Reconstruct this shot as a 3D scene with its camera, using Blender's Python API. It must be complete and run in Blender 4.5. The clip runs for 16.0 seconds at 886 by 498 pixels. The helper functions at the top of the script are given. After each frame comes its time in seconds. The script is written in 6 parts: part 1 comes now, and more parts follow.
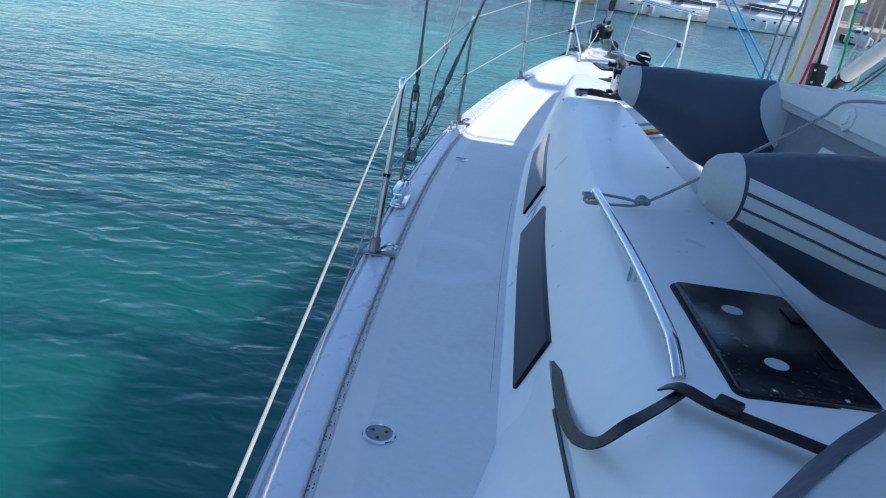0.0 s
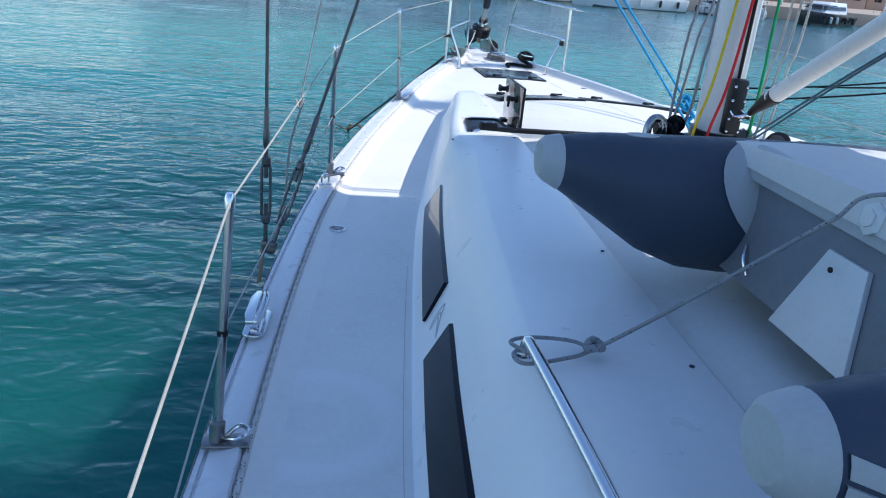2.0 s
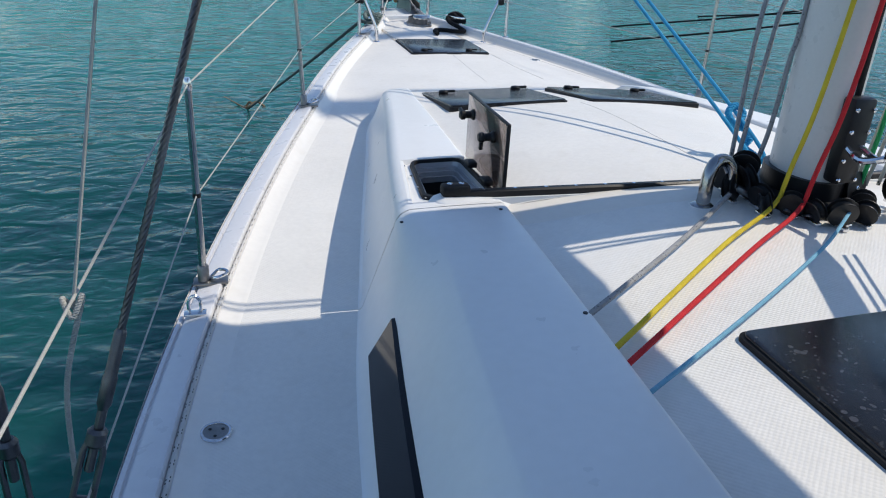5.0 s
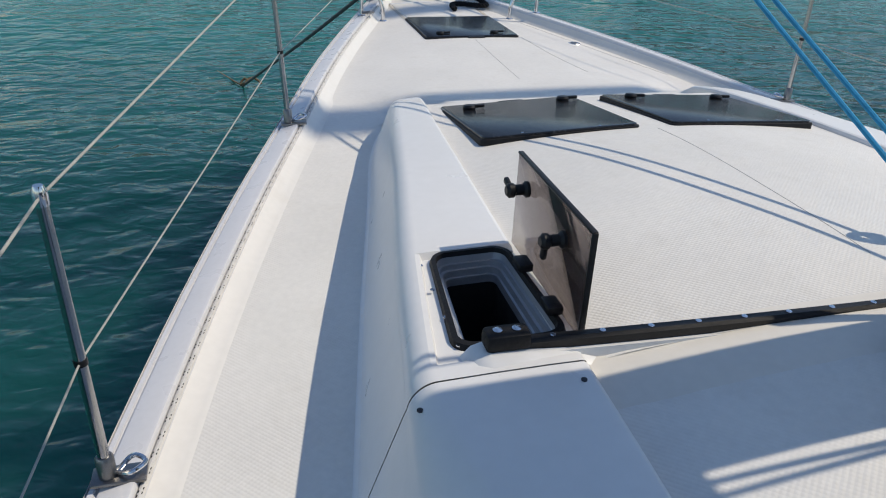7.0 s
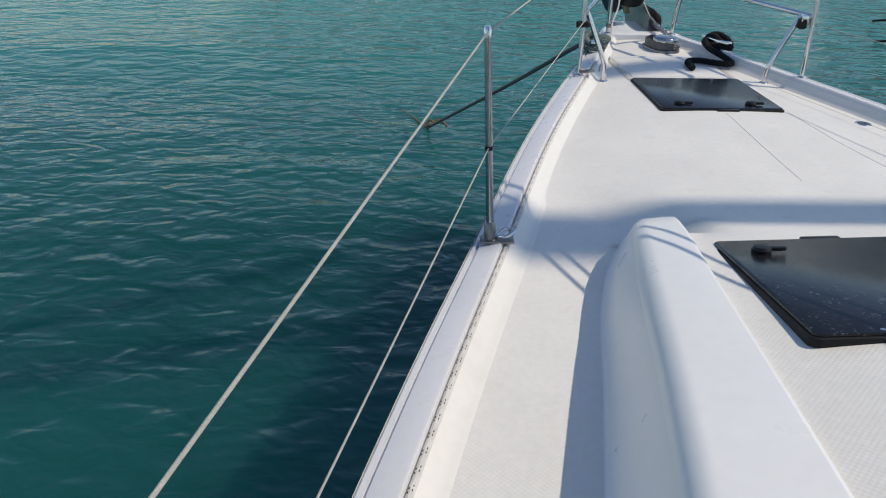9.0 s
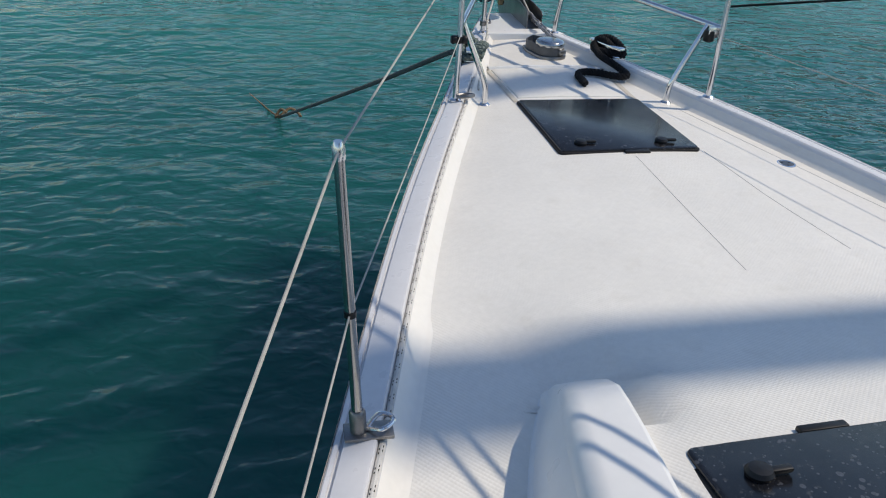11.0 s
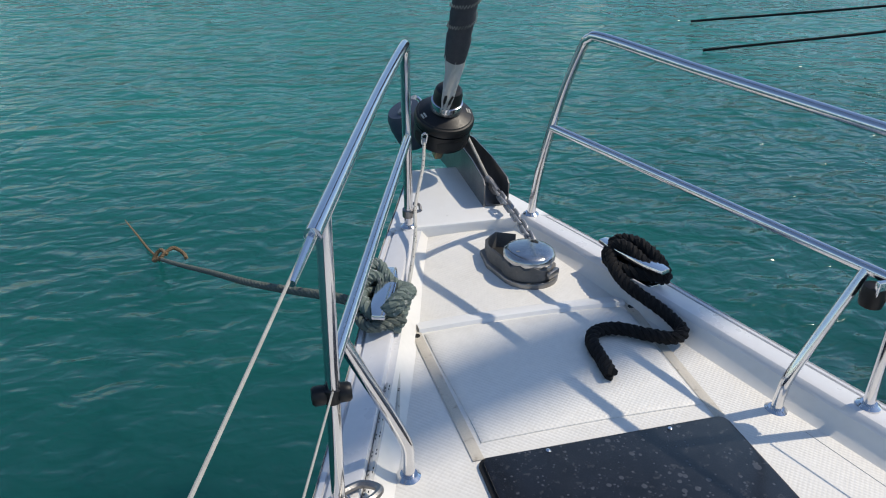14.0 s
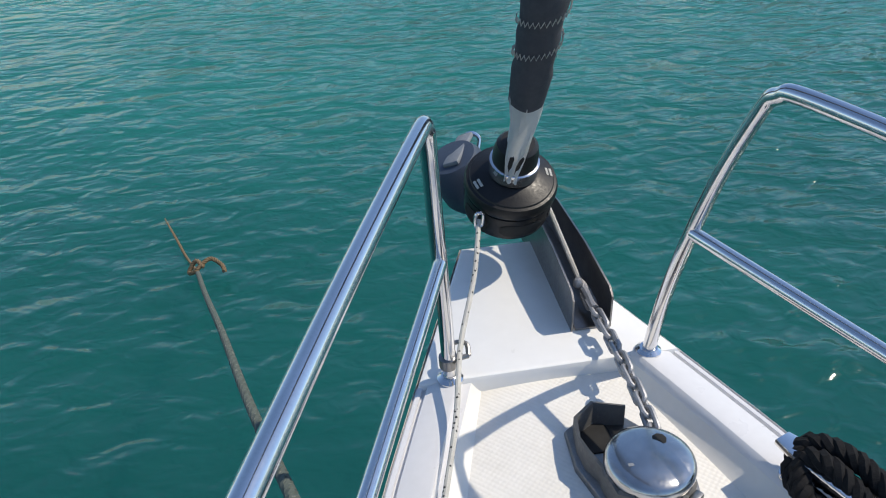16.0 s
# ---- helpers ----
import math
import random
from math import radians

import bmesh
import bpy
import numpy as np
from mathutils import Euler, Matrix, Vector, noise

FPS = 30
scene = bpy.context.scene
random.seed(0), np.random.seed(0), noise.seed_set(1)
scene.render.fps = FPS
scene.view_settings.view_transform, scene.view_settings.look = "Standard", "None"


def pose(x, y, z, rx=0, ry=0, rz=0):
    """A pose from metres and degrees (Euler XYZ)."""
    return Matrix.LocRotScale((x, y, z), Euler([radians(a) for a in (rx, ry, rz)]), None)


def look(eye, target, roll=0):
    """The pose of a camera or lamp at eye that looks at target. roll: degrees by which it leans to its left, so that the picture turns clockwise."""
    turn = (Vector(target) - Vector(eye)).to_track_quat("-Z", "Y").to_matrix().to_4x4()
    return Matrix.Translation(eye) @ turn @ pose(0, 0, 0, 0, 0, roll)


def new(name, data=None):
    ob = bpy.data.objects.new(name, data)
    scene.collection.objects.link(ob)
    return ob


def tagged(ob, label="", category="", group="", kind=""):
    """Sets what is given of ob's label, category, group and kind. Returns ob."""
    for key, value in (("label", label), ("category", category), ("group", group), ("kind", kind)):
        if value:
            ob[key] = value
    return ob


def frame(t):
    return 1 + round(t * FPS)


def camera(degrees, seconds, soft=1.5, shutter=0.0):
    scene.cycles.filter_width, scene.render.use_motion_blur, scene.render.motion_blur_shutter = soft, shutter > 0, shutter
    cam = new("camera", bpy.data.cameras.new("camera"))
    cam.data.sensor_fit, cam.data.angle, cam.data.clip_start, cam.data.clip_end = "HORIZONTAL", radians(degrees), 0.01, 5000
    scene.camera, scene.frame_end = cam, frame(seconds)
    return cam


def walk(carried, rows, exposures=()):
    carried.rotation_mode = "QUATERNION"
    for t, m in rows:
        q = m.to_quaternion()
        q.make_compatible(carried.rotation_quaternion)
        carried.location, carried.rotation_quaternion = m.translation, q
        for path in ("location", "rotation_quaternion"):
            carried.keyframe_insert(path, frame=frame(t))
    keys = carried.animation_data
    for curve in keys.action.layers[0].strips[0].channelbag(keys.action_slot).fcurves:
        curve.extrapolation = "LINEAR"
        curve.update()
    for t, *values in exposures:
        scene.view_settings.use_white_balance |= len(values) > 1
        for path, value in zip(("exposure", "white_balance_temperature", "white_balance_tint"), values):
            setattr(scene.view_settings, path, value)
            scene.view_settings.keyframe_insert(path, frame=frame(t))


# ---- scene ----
cam = camera(60.6, 16.0, soft=1.1)
PATH = [
    (0, (-1.647, 0.264, 2.431), (-1.622, 2.13, 1.711), 8.4),
    (0.5, (-1.65, 0.464, 2.473), (-1.559, 2.346, 1.803), 7.1),
    (1, (-1.597, 0.664, 2.526), (-1.434, 2.541, 1.855), 5.0),
    (1.5, (-1.583, 0.844, 2.548), (-1.366, 2.718, 1.882), 4.8),
    (2, (-1.612, 1.057, 2.548), (-1.309, 2.901, 1.835), 5.5),
    (2.5, (-1.603, 1.273, 2.548), (-1.301, 3.087, 1.761), 5.1),
    (3, (-1.642, 1.475, 2.554), (-1.32, 3.271, 1.736), 5.4),
    (3.5, (-1.619, 1.698, 2.559), (-1.277, 3.488, 1.734), 5.2),
    (4, (-1.553, 1.949, 2.585), (-1.228, 3.741, 1.758), 3.9),
    (4.5, (-1.544, 2.249, 2.592), (-1.13, 4.025, 1.771), 2.8),
    (4.7, (-1.521, 2.362, 2.597), (-1.052, 4.122, 1.773), 3.1),
    (6.8, (-1.304, 3.394, 2.617), (-0.76, 5.072, 1.676), 3.6),
    (7, (-1.292, 3.468, 2.612), (-0.832, 5.167, 1.663), 2.3),
    (7.5, (-1.31, 3.697, 2.624), (-1.042, 5.44, 1.681), 1.1),
    (8, (-1.342, 3.926, 2.593), (-1.288, 5.706, 1.683), 0.7),
    (8.5, (-1.342, 4.213, 2.565), (-1.385, 6.015, 1.698), 0.2),
    (9, (-1.329, 4.423, 2.58), (-1.293, 6.207, 1.676), 1.0),
    (9.2, (-1.324, 4.505, 2.596), (-1.223, 6.28, 1.678), 1.8),
    (11.3, (-1.216, 5.485, 2.684), (-0.833, 7.169, 1.677), 3.6),
    (11.5, (-1.183, 5.616, 2.679), (-0.814, 7.308, 1.679), 3.4),
    (12, (-1.092, 5.919, 2.694), (-0.764, 7.646, 1.739), 2.9),
    (12.5, (-0.997, 6.247, 2.69), (-0.609, 7.982, 1.773), 2.4),
    (13, (-0.898, 6.6, 2.675), (-0.477, 8.316, 1.738), 2.2),
    (13.5, (-0.803, 6.951, 2.675), (-0.344, 8.65, 1.725), 1.6),
    (14, (-0.671, 7.266, 2.693), (-0.195, 8.966, 1.753), 1.2),
    (14.5, (-0.55, 7.574, 2.716), (-0.159, 9.31, 1.803), -0.1),
    (15, (-0.493, 7.835, 2.695), (-0.167, 9.56, 1.737), -1.8),
    (15.5, (-0.382, 8.059, 2.678), (-0.128, 9.749, 1.639), -1.8),
    (16, (-0.36, 8.236, 2.654), (-0.126, 9.904, 1.576), -2.7),
]

walk(cam, [(t, look(eye, target, roll)) for t, eye, target, roll in PATH],
     [(0, 0.44, 5600, 10), (3.5, 0.35, 5650, 10), (4.7, 0.09, 6050, 10), (7, -0.25, 6550, 10), (12.5, -0.19, 6550, 10), (14.5, -0.02, 6450, 10), (16, 0.12, 6450, 10)])

# ---------------------------------------------------------------- light
SUN_EL = 52.5
world = bpy.data.worlds.new("sky")
scene.world = world
world.use_nodes = True
wn = world.node_tree.nodes
sky = wn.new("ShaderNodeTexSky")
sky.sky_type = "NISHITA"
sky.sun_disc = False
sky.sun_elevation = radians(SUN_EL)
sky.sun_rotation = radians(90)
sky.air_density, sky.dust_density, sky.ozone_density = 1.0, 0.3, 2.6
wn["Background"].inputs["Strength"].default_value = 0.146
world.node_tree.links.new(sky.outputs["Color"], wn["Background"].inputs["Color"])
sun = new("sun", bpy.data.lights.new("sun", "SUN"))
sun.data.energy, sun.data.angle, sun.data.color = 3.4, radians(0.53), (1.0, 0.90, 0.75)
sun.matrix_world = look((0, 0, 0), (-math.cos(radians(SUN_EL)), 0.0, -math.sin(radians(SUN_EL))))


# ---------------------------------------------------------------- small tools
def curve(pts):
    """A smooth curve through (y, value) pairs."""
    xs, vs = np.array([p[0] for p in pts], float), np.array([p[1] for p in pts], float)
    m = np.gradient(vs, xs)

    def f(y):
        y = min(max(y, xs[0]), xs[-1])
        i = min(int(np.searchsorted(xs, y, side="right")) - 1, len(xs) - 2)
        h = xs[i + 1] - xs[i]
        s = (y - xs[i]) / h
        return float((2 * s**3 - 3 * s**2 + 1) * vs[i] + (s**3 - 2 * s**2 + s) * h * m[i] + (3 * s**2 - 2 * s**3) * vs[i + 1] + (s**3 - s**2) * h * m[i + 1])
    return f


def smooth(a, b, v):
    s = min(max((v - a) / (b - a), 0), 1)
    return s * s * (3 - 2 * s)


def spline(pts, n=8):
    """Catmull-Rom points through a few 3D points."""
    p = [Vector(q) for q in pts]
    if len(p) < 3:
        return p
    p = [2 * p[0] - p[1]] + p + [2 * p[-1] - p[-2]]
    out = []
    for i in range(1, len(p) - 2):
        for k in range(n):
            s = k / n
            a, b, c, d = p[i - 1:i + 3]
            out.append(0.5 * (2 * b + (c - a) * s + (2 * a - 5 * b + 4 * c - d) * s * s + (3 * b - a - 3 * c + d) * s**3))
    out.append(p[-2])
    return out


def grid_bm(rows, closed=False, caps=False, bm=None):
    """A skin over rows of points of equal length."""
    bm = bm or bmesh.new()
    vs = [[bm.verts.new(p) for p in r] for r in rows]
    n = len(vs[0])
    for a, b in zip(vs, vs[1:]):
        for i in range(n if closed else n - 1):
            bm.faces.new((a[i], a[(i + 1) % n], b[(i + 1) % n], b[i]))
    if caps:
        bm.faces.new(vs[0])
        bm.faces.new(vs[-1][::-1])
    return bm


def tube_bm(pts, r, segs=10, bm=None):
    """A round bar along points; r is one radius or a list of them."""
    pts = [Vector(p) for p in pts]
    rs = r if isinstance(r, (list, tuple)) else [r] * len(pts)
    t0 = (pts[1] - pts[0]).normalized()
    u = t0.orthogonal().normalized()
    rows = []
    for i, p in enumerate(pts):
        t = (pts[min(i + 1, len(pts) - 1)] - pts[max(i - 1, 0)]).normalized()
        u = (u - t * u.dot(t)).normalized()
        w = t.cross(u)
        rows.append([p + rs[i] * (math.cos(a) * u + math.sin(a) * w) for a in (2 * math.pi * k / segs for k in range(segs))])
    return grid_bm(rows, True, True, bm)


def box_bm(sx, sy, sz, bevel=0.004, at=(0, 0, 0), turn=None, bm=None, segs=2):
    own = bmesh.new()
    bmesh.ops.create_cube(own, size=1)
    for v in own.verts:
        v.co = Vector((v.co.x * sx, v.co.y * sy, v.co.z * sz))
    if bevel:
        bmesh.ops.bevel(own, geom=own.edges[:], offset=bevel, segments=segs, affect="EDGES", profile=0.5)
    m = Matrix.Translation(at) @ (turn.to_4x4() if turn else Matrix.Identity(4))
    own.transform(m)
    return join_bm(bm, own)


def lathe_bm(profile, segs=24, at=(0, 0, 0), turn=None, bm=None):
    """A turned shape from (radius, height) pairs round z."""
    rows = [[(max(r, 1e-4) * math.cos(2 * math.pi * k / segs), max(r, 1e-4) * math.sin(2 * math.pi * k / segs), z) for k in range(segs)] for r, z in profile]
    own = grid_bm(rows, True, True)
    own.transform(Matrix.Translation(at) @ (turn.to_4x4() if turn else Matrix.Identity(4)))
    return join_bm(bm, own)


def slab_bm(outline, z0, z1, bevel=0.003, bm=None):
    """A plate over an outline of (x, y) points."""
    own = bmesh.new()
    f = own.faces.new([own.verts.new((x, y, z0)) for x, y in outline])
    up = bmesh.ops.extrude_face_region(own, geom=[f])
    for v in up["geom"]:
        if isinstance(v, bmesh.types.BMVert):
            v.co.z = z1
    bmesh.ops.recalc_face_normals(own, faces=own.faces[:])
    if bevel:
        top = [e for e in own.edges if all(abs(v.co.z - z1) < 1e-6 for v in e.verts)]
        bmesh.ops.bevel(own, geom=top, offset=bevel, segments=2, affect="EDGES", profile=0.5)
    return join_bm(bm, own)


def join_bm(bm, own):
    if bm is None:
        return own
    tmp = bpy.data.meshes.new("tmp")
    own.to_mesh(tmp)
    own.free()
    bm.from_mesh(tmp)
    bpy.data.meshes.remove(tmp)
    return bm


def rounded(x0, x1, y0, y1, r, n=5):
    pts = []
    for cx, cy, a in ((x1 - r, y1 - r, 0), (x0 + r, y1 - r, 90), (x0 + r, y0 + r, 180), (x1 - r, y0 + r, 270)):
        pts += [(cx + r * math.cos(radians(a + 90 * k / n)), cy + r * math.sin(radians(a + 90 * k / n))) for k in range(n + 1)]
    return pts


def mesh_of(name, bm, material, flat=False, angle=35):
    bmesh.ops.recalc_face_normals(bm, faces=bm.faces[:])
    me = bpy.data.meshes.new(name)
    bm.to_mesh(me)
    bm.free()
    if not flat:
        me.polygons.foreach_set("use_smooth", [True] * len(me.polygons))
        me.set_sharp_from_angle(angle=radians(angle))
    me.materials.append(material)
    return me


def part(name, bm, material, parent, label="", flat=False, angle=35):
    ob = new(name, mesh_of(name, bm, material, flat, angle))
    if parent:
        ob.parent = parent
        ob.matrix_parent_inverse = parent.matrix_basis.inverted()
    return tagged(ob, label)


def thing(name, label, category, at=(0, 0, 0), group="", kind=""):
    ob = new(name)
    ob.location = at
    ob.empty_display_size = 0.1
    return tagged(ob, label, category, group, kind)


def single(name, bm, material, label, category, group="", kind="", flat=False, angle=35):
    return tagged(new(name, mesh_of(name, bm, material, flat, angle)), label, category, group, kind)


# ---------------------------------------------------------------- materials
def material(name, colour, rough=0.5, metal=0.0, vary=0.06, scale=3.0, bump=0.0, bump_scale=200.0, spec=0.5, dirt=0.0, dirt_colour=(0.25, 0.2, 0.13), ramp=None):
    """A surface with a slow and a fine variation, stains and relief, in object space of one metre."""
    m = bpy.data.materials.new(name)
    m.use_nodes = True
    nt = m.node_tree
    b = nt.nodes["Principled BSDF"]
    link = nt.links.new
    co = nt.nodes.new("ShaderNodeTexCoord").outputs["Object"]
    b.inputs["Roughness"].default_value = rough
    b.inputs["Metallic"].default_value = metal
    b.inputs["Specular IOR Level"].default_value = spec

    def noise_tex(s, detail=4):
        n = nt.nodes.new("ShaderNodeTexNoise")
        n.inputs["Scale"].default_value = s
        n.inputs["Detail"].default_value = detail
        link(co, n.inputs["Vector"])
        return n.outputs["Fac"]

    def mapped(fac, lo, hi, a, z):
        r = nt.nodes.new("ShaderNodeMapRange")
        for k, v in zip(("From Min", "From Max", "To Min", "To Max"), (lo, hi, a, z)):
            r.inputs[k].default_value = v
        link(fac, r.inputs["Value"])
        return r.outputs["Result"]
    big = mapped(noise_tex(scale), 0.3, 0.7, 1 - vary, 1 + vary * 0.5)
    fine = mapped(noise_tex(scale * 23, 6), 0.3, 0.7, 1 - vary * 0.6, 1 + vary * 0.4)
    mul = nt.nodes.new("ShaderNodeMath")
    mul.operation = "MULTIPLY"
    link(big, mul.inputs[0])
    link(fine, mul.inputs[1])
    mix = nt.nodes.new("ShaderNodeVectorMath")
    mix.operation = "SCALE"
    mix.inputs[0].default_value = colour[:3]
    link(mul.outputs[0], mix.inputs["Scale"])
    out = mix.outputs[0]
    if dirt:
        d = nt.nodes.new("ShaderNodeMix")
        d.data_type = "RGBA"
        link(mapped(noise_tex(scale * 4.3, 9), 0.58, 0.8, 0, dirt), d.inputs[0])
        link(out, d.inputs[6])
        d.inputs[7].default_value = (*dirt_colour, 1)
        out = d.outputs[2]
    link(out, b.inputs["Base Color"])
    link(mapped(noise_tex(scale * 7), 0.3, 0.7, rough * 0.85, min(1, rough * 1.2)), b.inputs["Roughness"])
    if bump:
        k = nt.nodes.new("ShaderNodeBump")
        k.inputs["Strength"].default_value = bump
        k.inputs["Distance"].default_value = 0.002
        link(noise_tex(bump_scale, 3), k.inputs["Height"])
        link(k.outputs["Normal"], b.inputs["Normal"])
    return m


def tread(name, colour, cell=0.009, depth=0.6):
    """Moulded anti-slip gelcoat: small raised lozenges."""
    m = material(name, colour, 0.5, vary=0.06, scale=2.5, dirt=0.2, dirt_colour=(0.52, 0.48, 0.4))
    nt = m.node_tree
    b = nt.nodes["Principled BSDF"]
    co = next(n for n in nt.nodes if n.type == "TEX_COORD").outputs["Object"]
    rot = nt.nodes.new("ShaderNodeVectorRotate")
    rot.rotation_type = "Z_AXIS"
    rot.inputs["Angle"].default_value = radians(45)
    nt.links.new(co, rot.inputs["Vector"])
    vor = nt.nodes.new("ShaderNodeTexVoronoi")
    vor.inputs["Scale"].default_value = 1 / cell
    vor.inputs["Randomness"].default_value = 0.0
    vor.voronoi_dimensions = "2D"
    nt.links.new(rot.outputs[0], vor.inputs["Vector"])
    k = nt.nodes.new("ShaderNodeBump")
    k.invert = True
    k.inputs["Strength"].default_value = depth
    k.inputs["Distance"].default_value = 0.0015
    nt.links.new(vor.outputs["Distance"], k.inputs["Height"])
    nt.links.new(k.outputs["Normal"], b.inputs["Normal"])
    return m


def twisted(name, colour, fleck=None, pitch=60.0, rough=0.8):
    """Rope: bands of shade across the lay, and flecks of a second colour."""
    m = material(name, colour, rough, vary=0.15, scale=30, bump=0.6, bump_scale=500, spec=0.2)
    if fleck:
        nt = m.node_tree
        b = nt.nodes["Principled BSDF"]
        src = b.inputs["Base Color"].links[0].from_socket
        co = next(n for n in nt.nodes if n.type == "TEX_COORD").outputs["Object"]
        w = nt.nodes.new("ShaderNodeTexVoronoi")
        w.inputs["Scale"].default_value = pitch
        nt.links.new(co, w.inputs["Vector"])
        r = nt.nodes.new("ShaderNodeMath")
        r.operation = "LESS_THAN"
        r.inputs[1].default_value = 0.24
        nt.links.new(w.outputs["Distance"], r.inputs[0])
        mx = nt.nodes.new("ShaderNodeMix")
        mx.data_type = "RGBA"
        nt.links.new(r.outputs[0], mx.inputs[0])
        nt.links.new(src, mx.inputs[6])
        mx.inputs[7].default_value = (*fleck, 1)
        nt.links.new(mx.outputs[2], b.inputs["Base Color"])
    return m


GEL = material("gelcoat", (0.80, 0.795, 0.775), 0.32, vary=0.03, scale=1.5, dirt=0.06, dirt_colour=(0.5, 0.47, 0.42))
WATERWAY = material("waterway_gelcoat", (0.80, 0.772, 0.715), 0.4, vary=0.04, scale=2, dirt=0.15, dirt_colour=(0.5, 0.44, 0.34))
RAIL = material("rail_gelcoat", (0.69, 0.685, 0.69), 0.3, vary=0.04, scale=2.5, dirt=0.1, dirt_colour=(0.45, 0.43, 0.4))
CREAM = material("cream_gelcoat", (0.78, 0.74, 0.66), 0.35, vary=0.04, scale=2, dirt=0.1, dirt_colour=(0.45, 0.38, 0.28))
TREAD = tread("anti_slip_gelcoat", (0.79, 0.765, 0.71))
SIDE_TREAD = tread("side_anti_slip_gelcoat", (0.79, 0.765, 0.71))


def wiped(m, at, colour, fac):
    """A faint ring left by wiping the deck in a circle."""
    nt = m.node_tree
    b = nt.nodes["Principled BSDF"]
    src = b.inputs["Base Color"].links[0].from_socket
    co = next(n for n in nt.nodes if n.type == "TEX_COORD").outputs["Object"]
    d = nt.nodes.new("ShaderNodeVectorMath")
    d.operation = "DISTANCE"
    d.inputs[1].default_value = at
    nt.links.new(co, d.inputs[0])
    r = nt.nodes.new("ShaderNodeValToRGB")
    r.color_ramp.elements[0].position = 0.06
    for p, v in ((0.09, 0.5), (0.11, 0.2), (0.15, 0.35), (0.19, 1.0), (0.225, 0.8)):
        r.color_ramp.elements.new(p).color = (v, v, v, 1)
    r.color_ramp.elements[-1].position = 0.25
    r.color_ramp.elements[-1].color = r.color_ramp.elements[0].color = (0, 0, 0, 1)
    nt.links.new(d.outputs["Value"], r.inputs["Fac"])
    f = nt.nodes.new("ShaderNodeMath")
    f.operation = "MULTIPLY"
    f.inputs[1].default_value = fac
    nt.links.new(r.outputs["Color"], f.inputs[0])
    x = nt.nodes.new("ShaderNodeMix")
    x.data_type = "RGBA"
    nt.links.new(f.outputs[0], x.inputs[0])
    nt.links.new(src, x.inputs[6])
    x.inputs[7].default_value = (*colour, 1)
    nt.links.new(x.outputs[2], b.inputs["Base Color"])


wiped(SIDE_TREAD, (-1.64, 2.62, 1.5), (0.86, 0.86, 0.84), 0.45)
STEEL = material("polished_steel", (0.72, 0.72, 0.73), 0.13, 1.0, vary=0.05, scale=12)
# darker than polished steel: dark water reflected in the posts, put into the colour
POST = material("dim_reflection_steel", (0.4, 0.4, 0.4), 0.2, 1.0, vary=0.12, scale=10)
DULL_STEEL = material("weathered_steel", (0.27, 0.265, 0.26), 0.36, 1.0, vary=0.2, scale=20, bump=0.2, dirt=0.35, dirt_colour=(0.3, 0.2, 0.12))
def spotted(m, colour, scale):
    """Dried water marks: small uneven spots scattered on a pane."""
    nt = m.node_tree
    b = nt.nodes["Principled BSDF"]
    src = b.inputs["Base Color"].links[0].from_socket
    co = next(n for n in nt.nodes if n.type == "TEX_COORD").outputs["Object"]
    for sc, lim in ((scale, 0.17), (scale * 2.3, 0.2)):
        v = nt.nodes.new("ShaderNodeTexVoronoi")
        v.inputs["Scale"].default_value = sc
        nt.links.new(co, v.inputs["Vector"])
        n = nt.nodes.new("ShaderNodeTexNoise")
        n.inputs["Scale"].default_value = sc * 0.35
        n.inputs["Detail"].default_value = 5
        nt.links.new(co, n.inputs["Vector"])
        r = nt.nodes.new("ShaderNodeMapRange")
        for k, val in zip(("From Min", "From Max", "To Min", "To Max"), (0.42, 0.7, 0.0, lim * 2)):
            r.inputs[k].default_value = val
        nt.links.new(n.outputs["Fac"], r.inputs["Value"])
        t = nt.nodes.new("ShaderNodeMath")
        t.operation = "LESS_THAN"
        nt.links.new(v.outputs["Distance"], t.inputs[0])
        nt.links.new(r.outputs["Result"], t.inputs[1])
        f = nt.nodes.new("ShaderNodeMath")
        f.operation = "MULTIPLY"
        f.inputs[1].default_value = 0.45
        nt.links.new(t.outputs[0], f.inputs[0])
        x = nt.nodes.new("ShaderNodeMix")
        x.data_type = "RGBA"
        nt.links.new(f.outputs[0], x.inputs[0])
        nt.links.new(src, x.inputs[6])
        x.inputs[7].default_value = (*colour, 1)
        src = x.outputs[2]
    nt.links.new(src, b.inputs["Base Color"])


PANE = material("tinted_window_acrylic", (0.010, 0.011, 0.015), 0.07, vary=0.3, scale=6, spec=0.14)
GLAZE = material("smoked_acrylic", (0.012, 0.013, 0.017), 0.22, vary=0.4, scale=18, dirt=0.5, dirt_colour=(0.1, 0.1, 0.1), spec=0.35)
spotted(GLAZE, (0.11, 0.115, 0.13), 38.0)
BLACK = material("black_plastic", (0.010, 0.010, 0.011), 0.42, vary=0.3, scale=20, bump=0.12, spec=0.35)
RUBBER = material("black_rubber", (0.008, 0.008, 0.009), 0.6, vary=0.2, scale=20, spec=0.3)
ALU = material("white_spar_paint", (0.71, 0.695, 0.66), 0.3, vary=0.04, scale=4)
SLATE = material("slate_grey_tube_fabric", (0.042, 0.058, 0.09), 0.5, vary=0.08, scale=5, bump=0.25, bump_scale=350)
MIDGREY = material("grey_tube_fabric", (0.2, 0.215, 0.235), 0.55, vary=0.08, scale=5, bump=0.25, bump_scale=350, dirt=0.12, dirt_colour=(0.1, 0.1, 0.1))
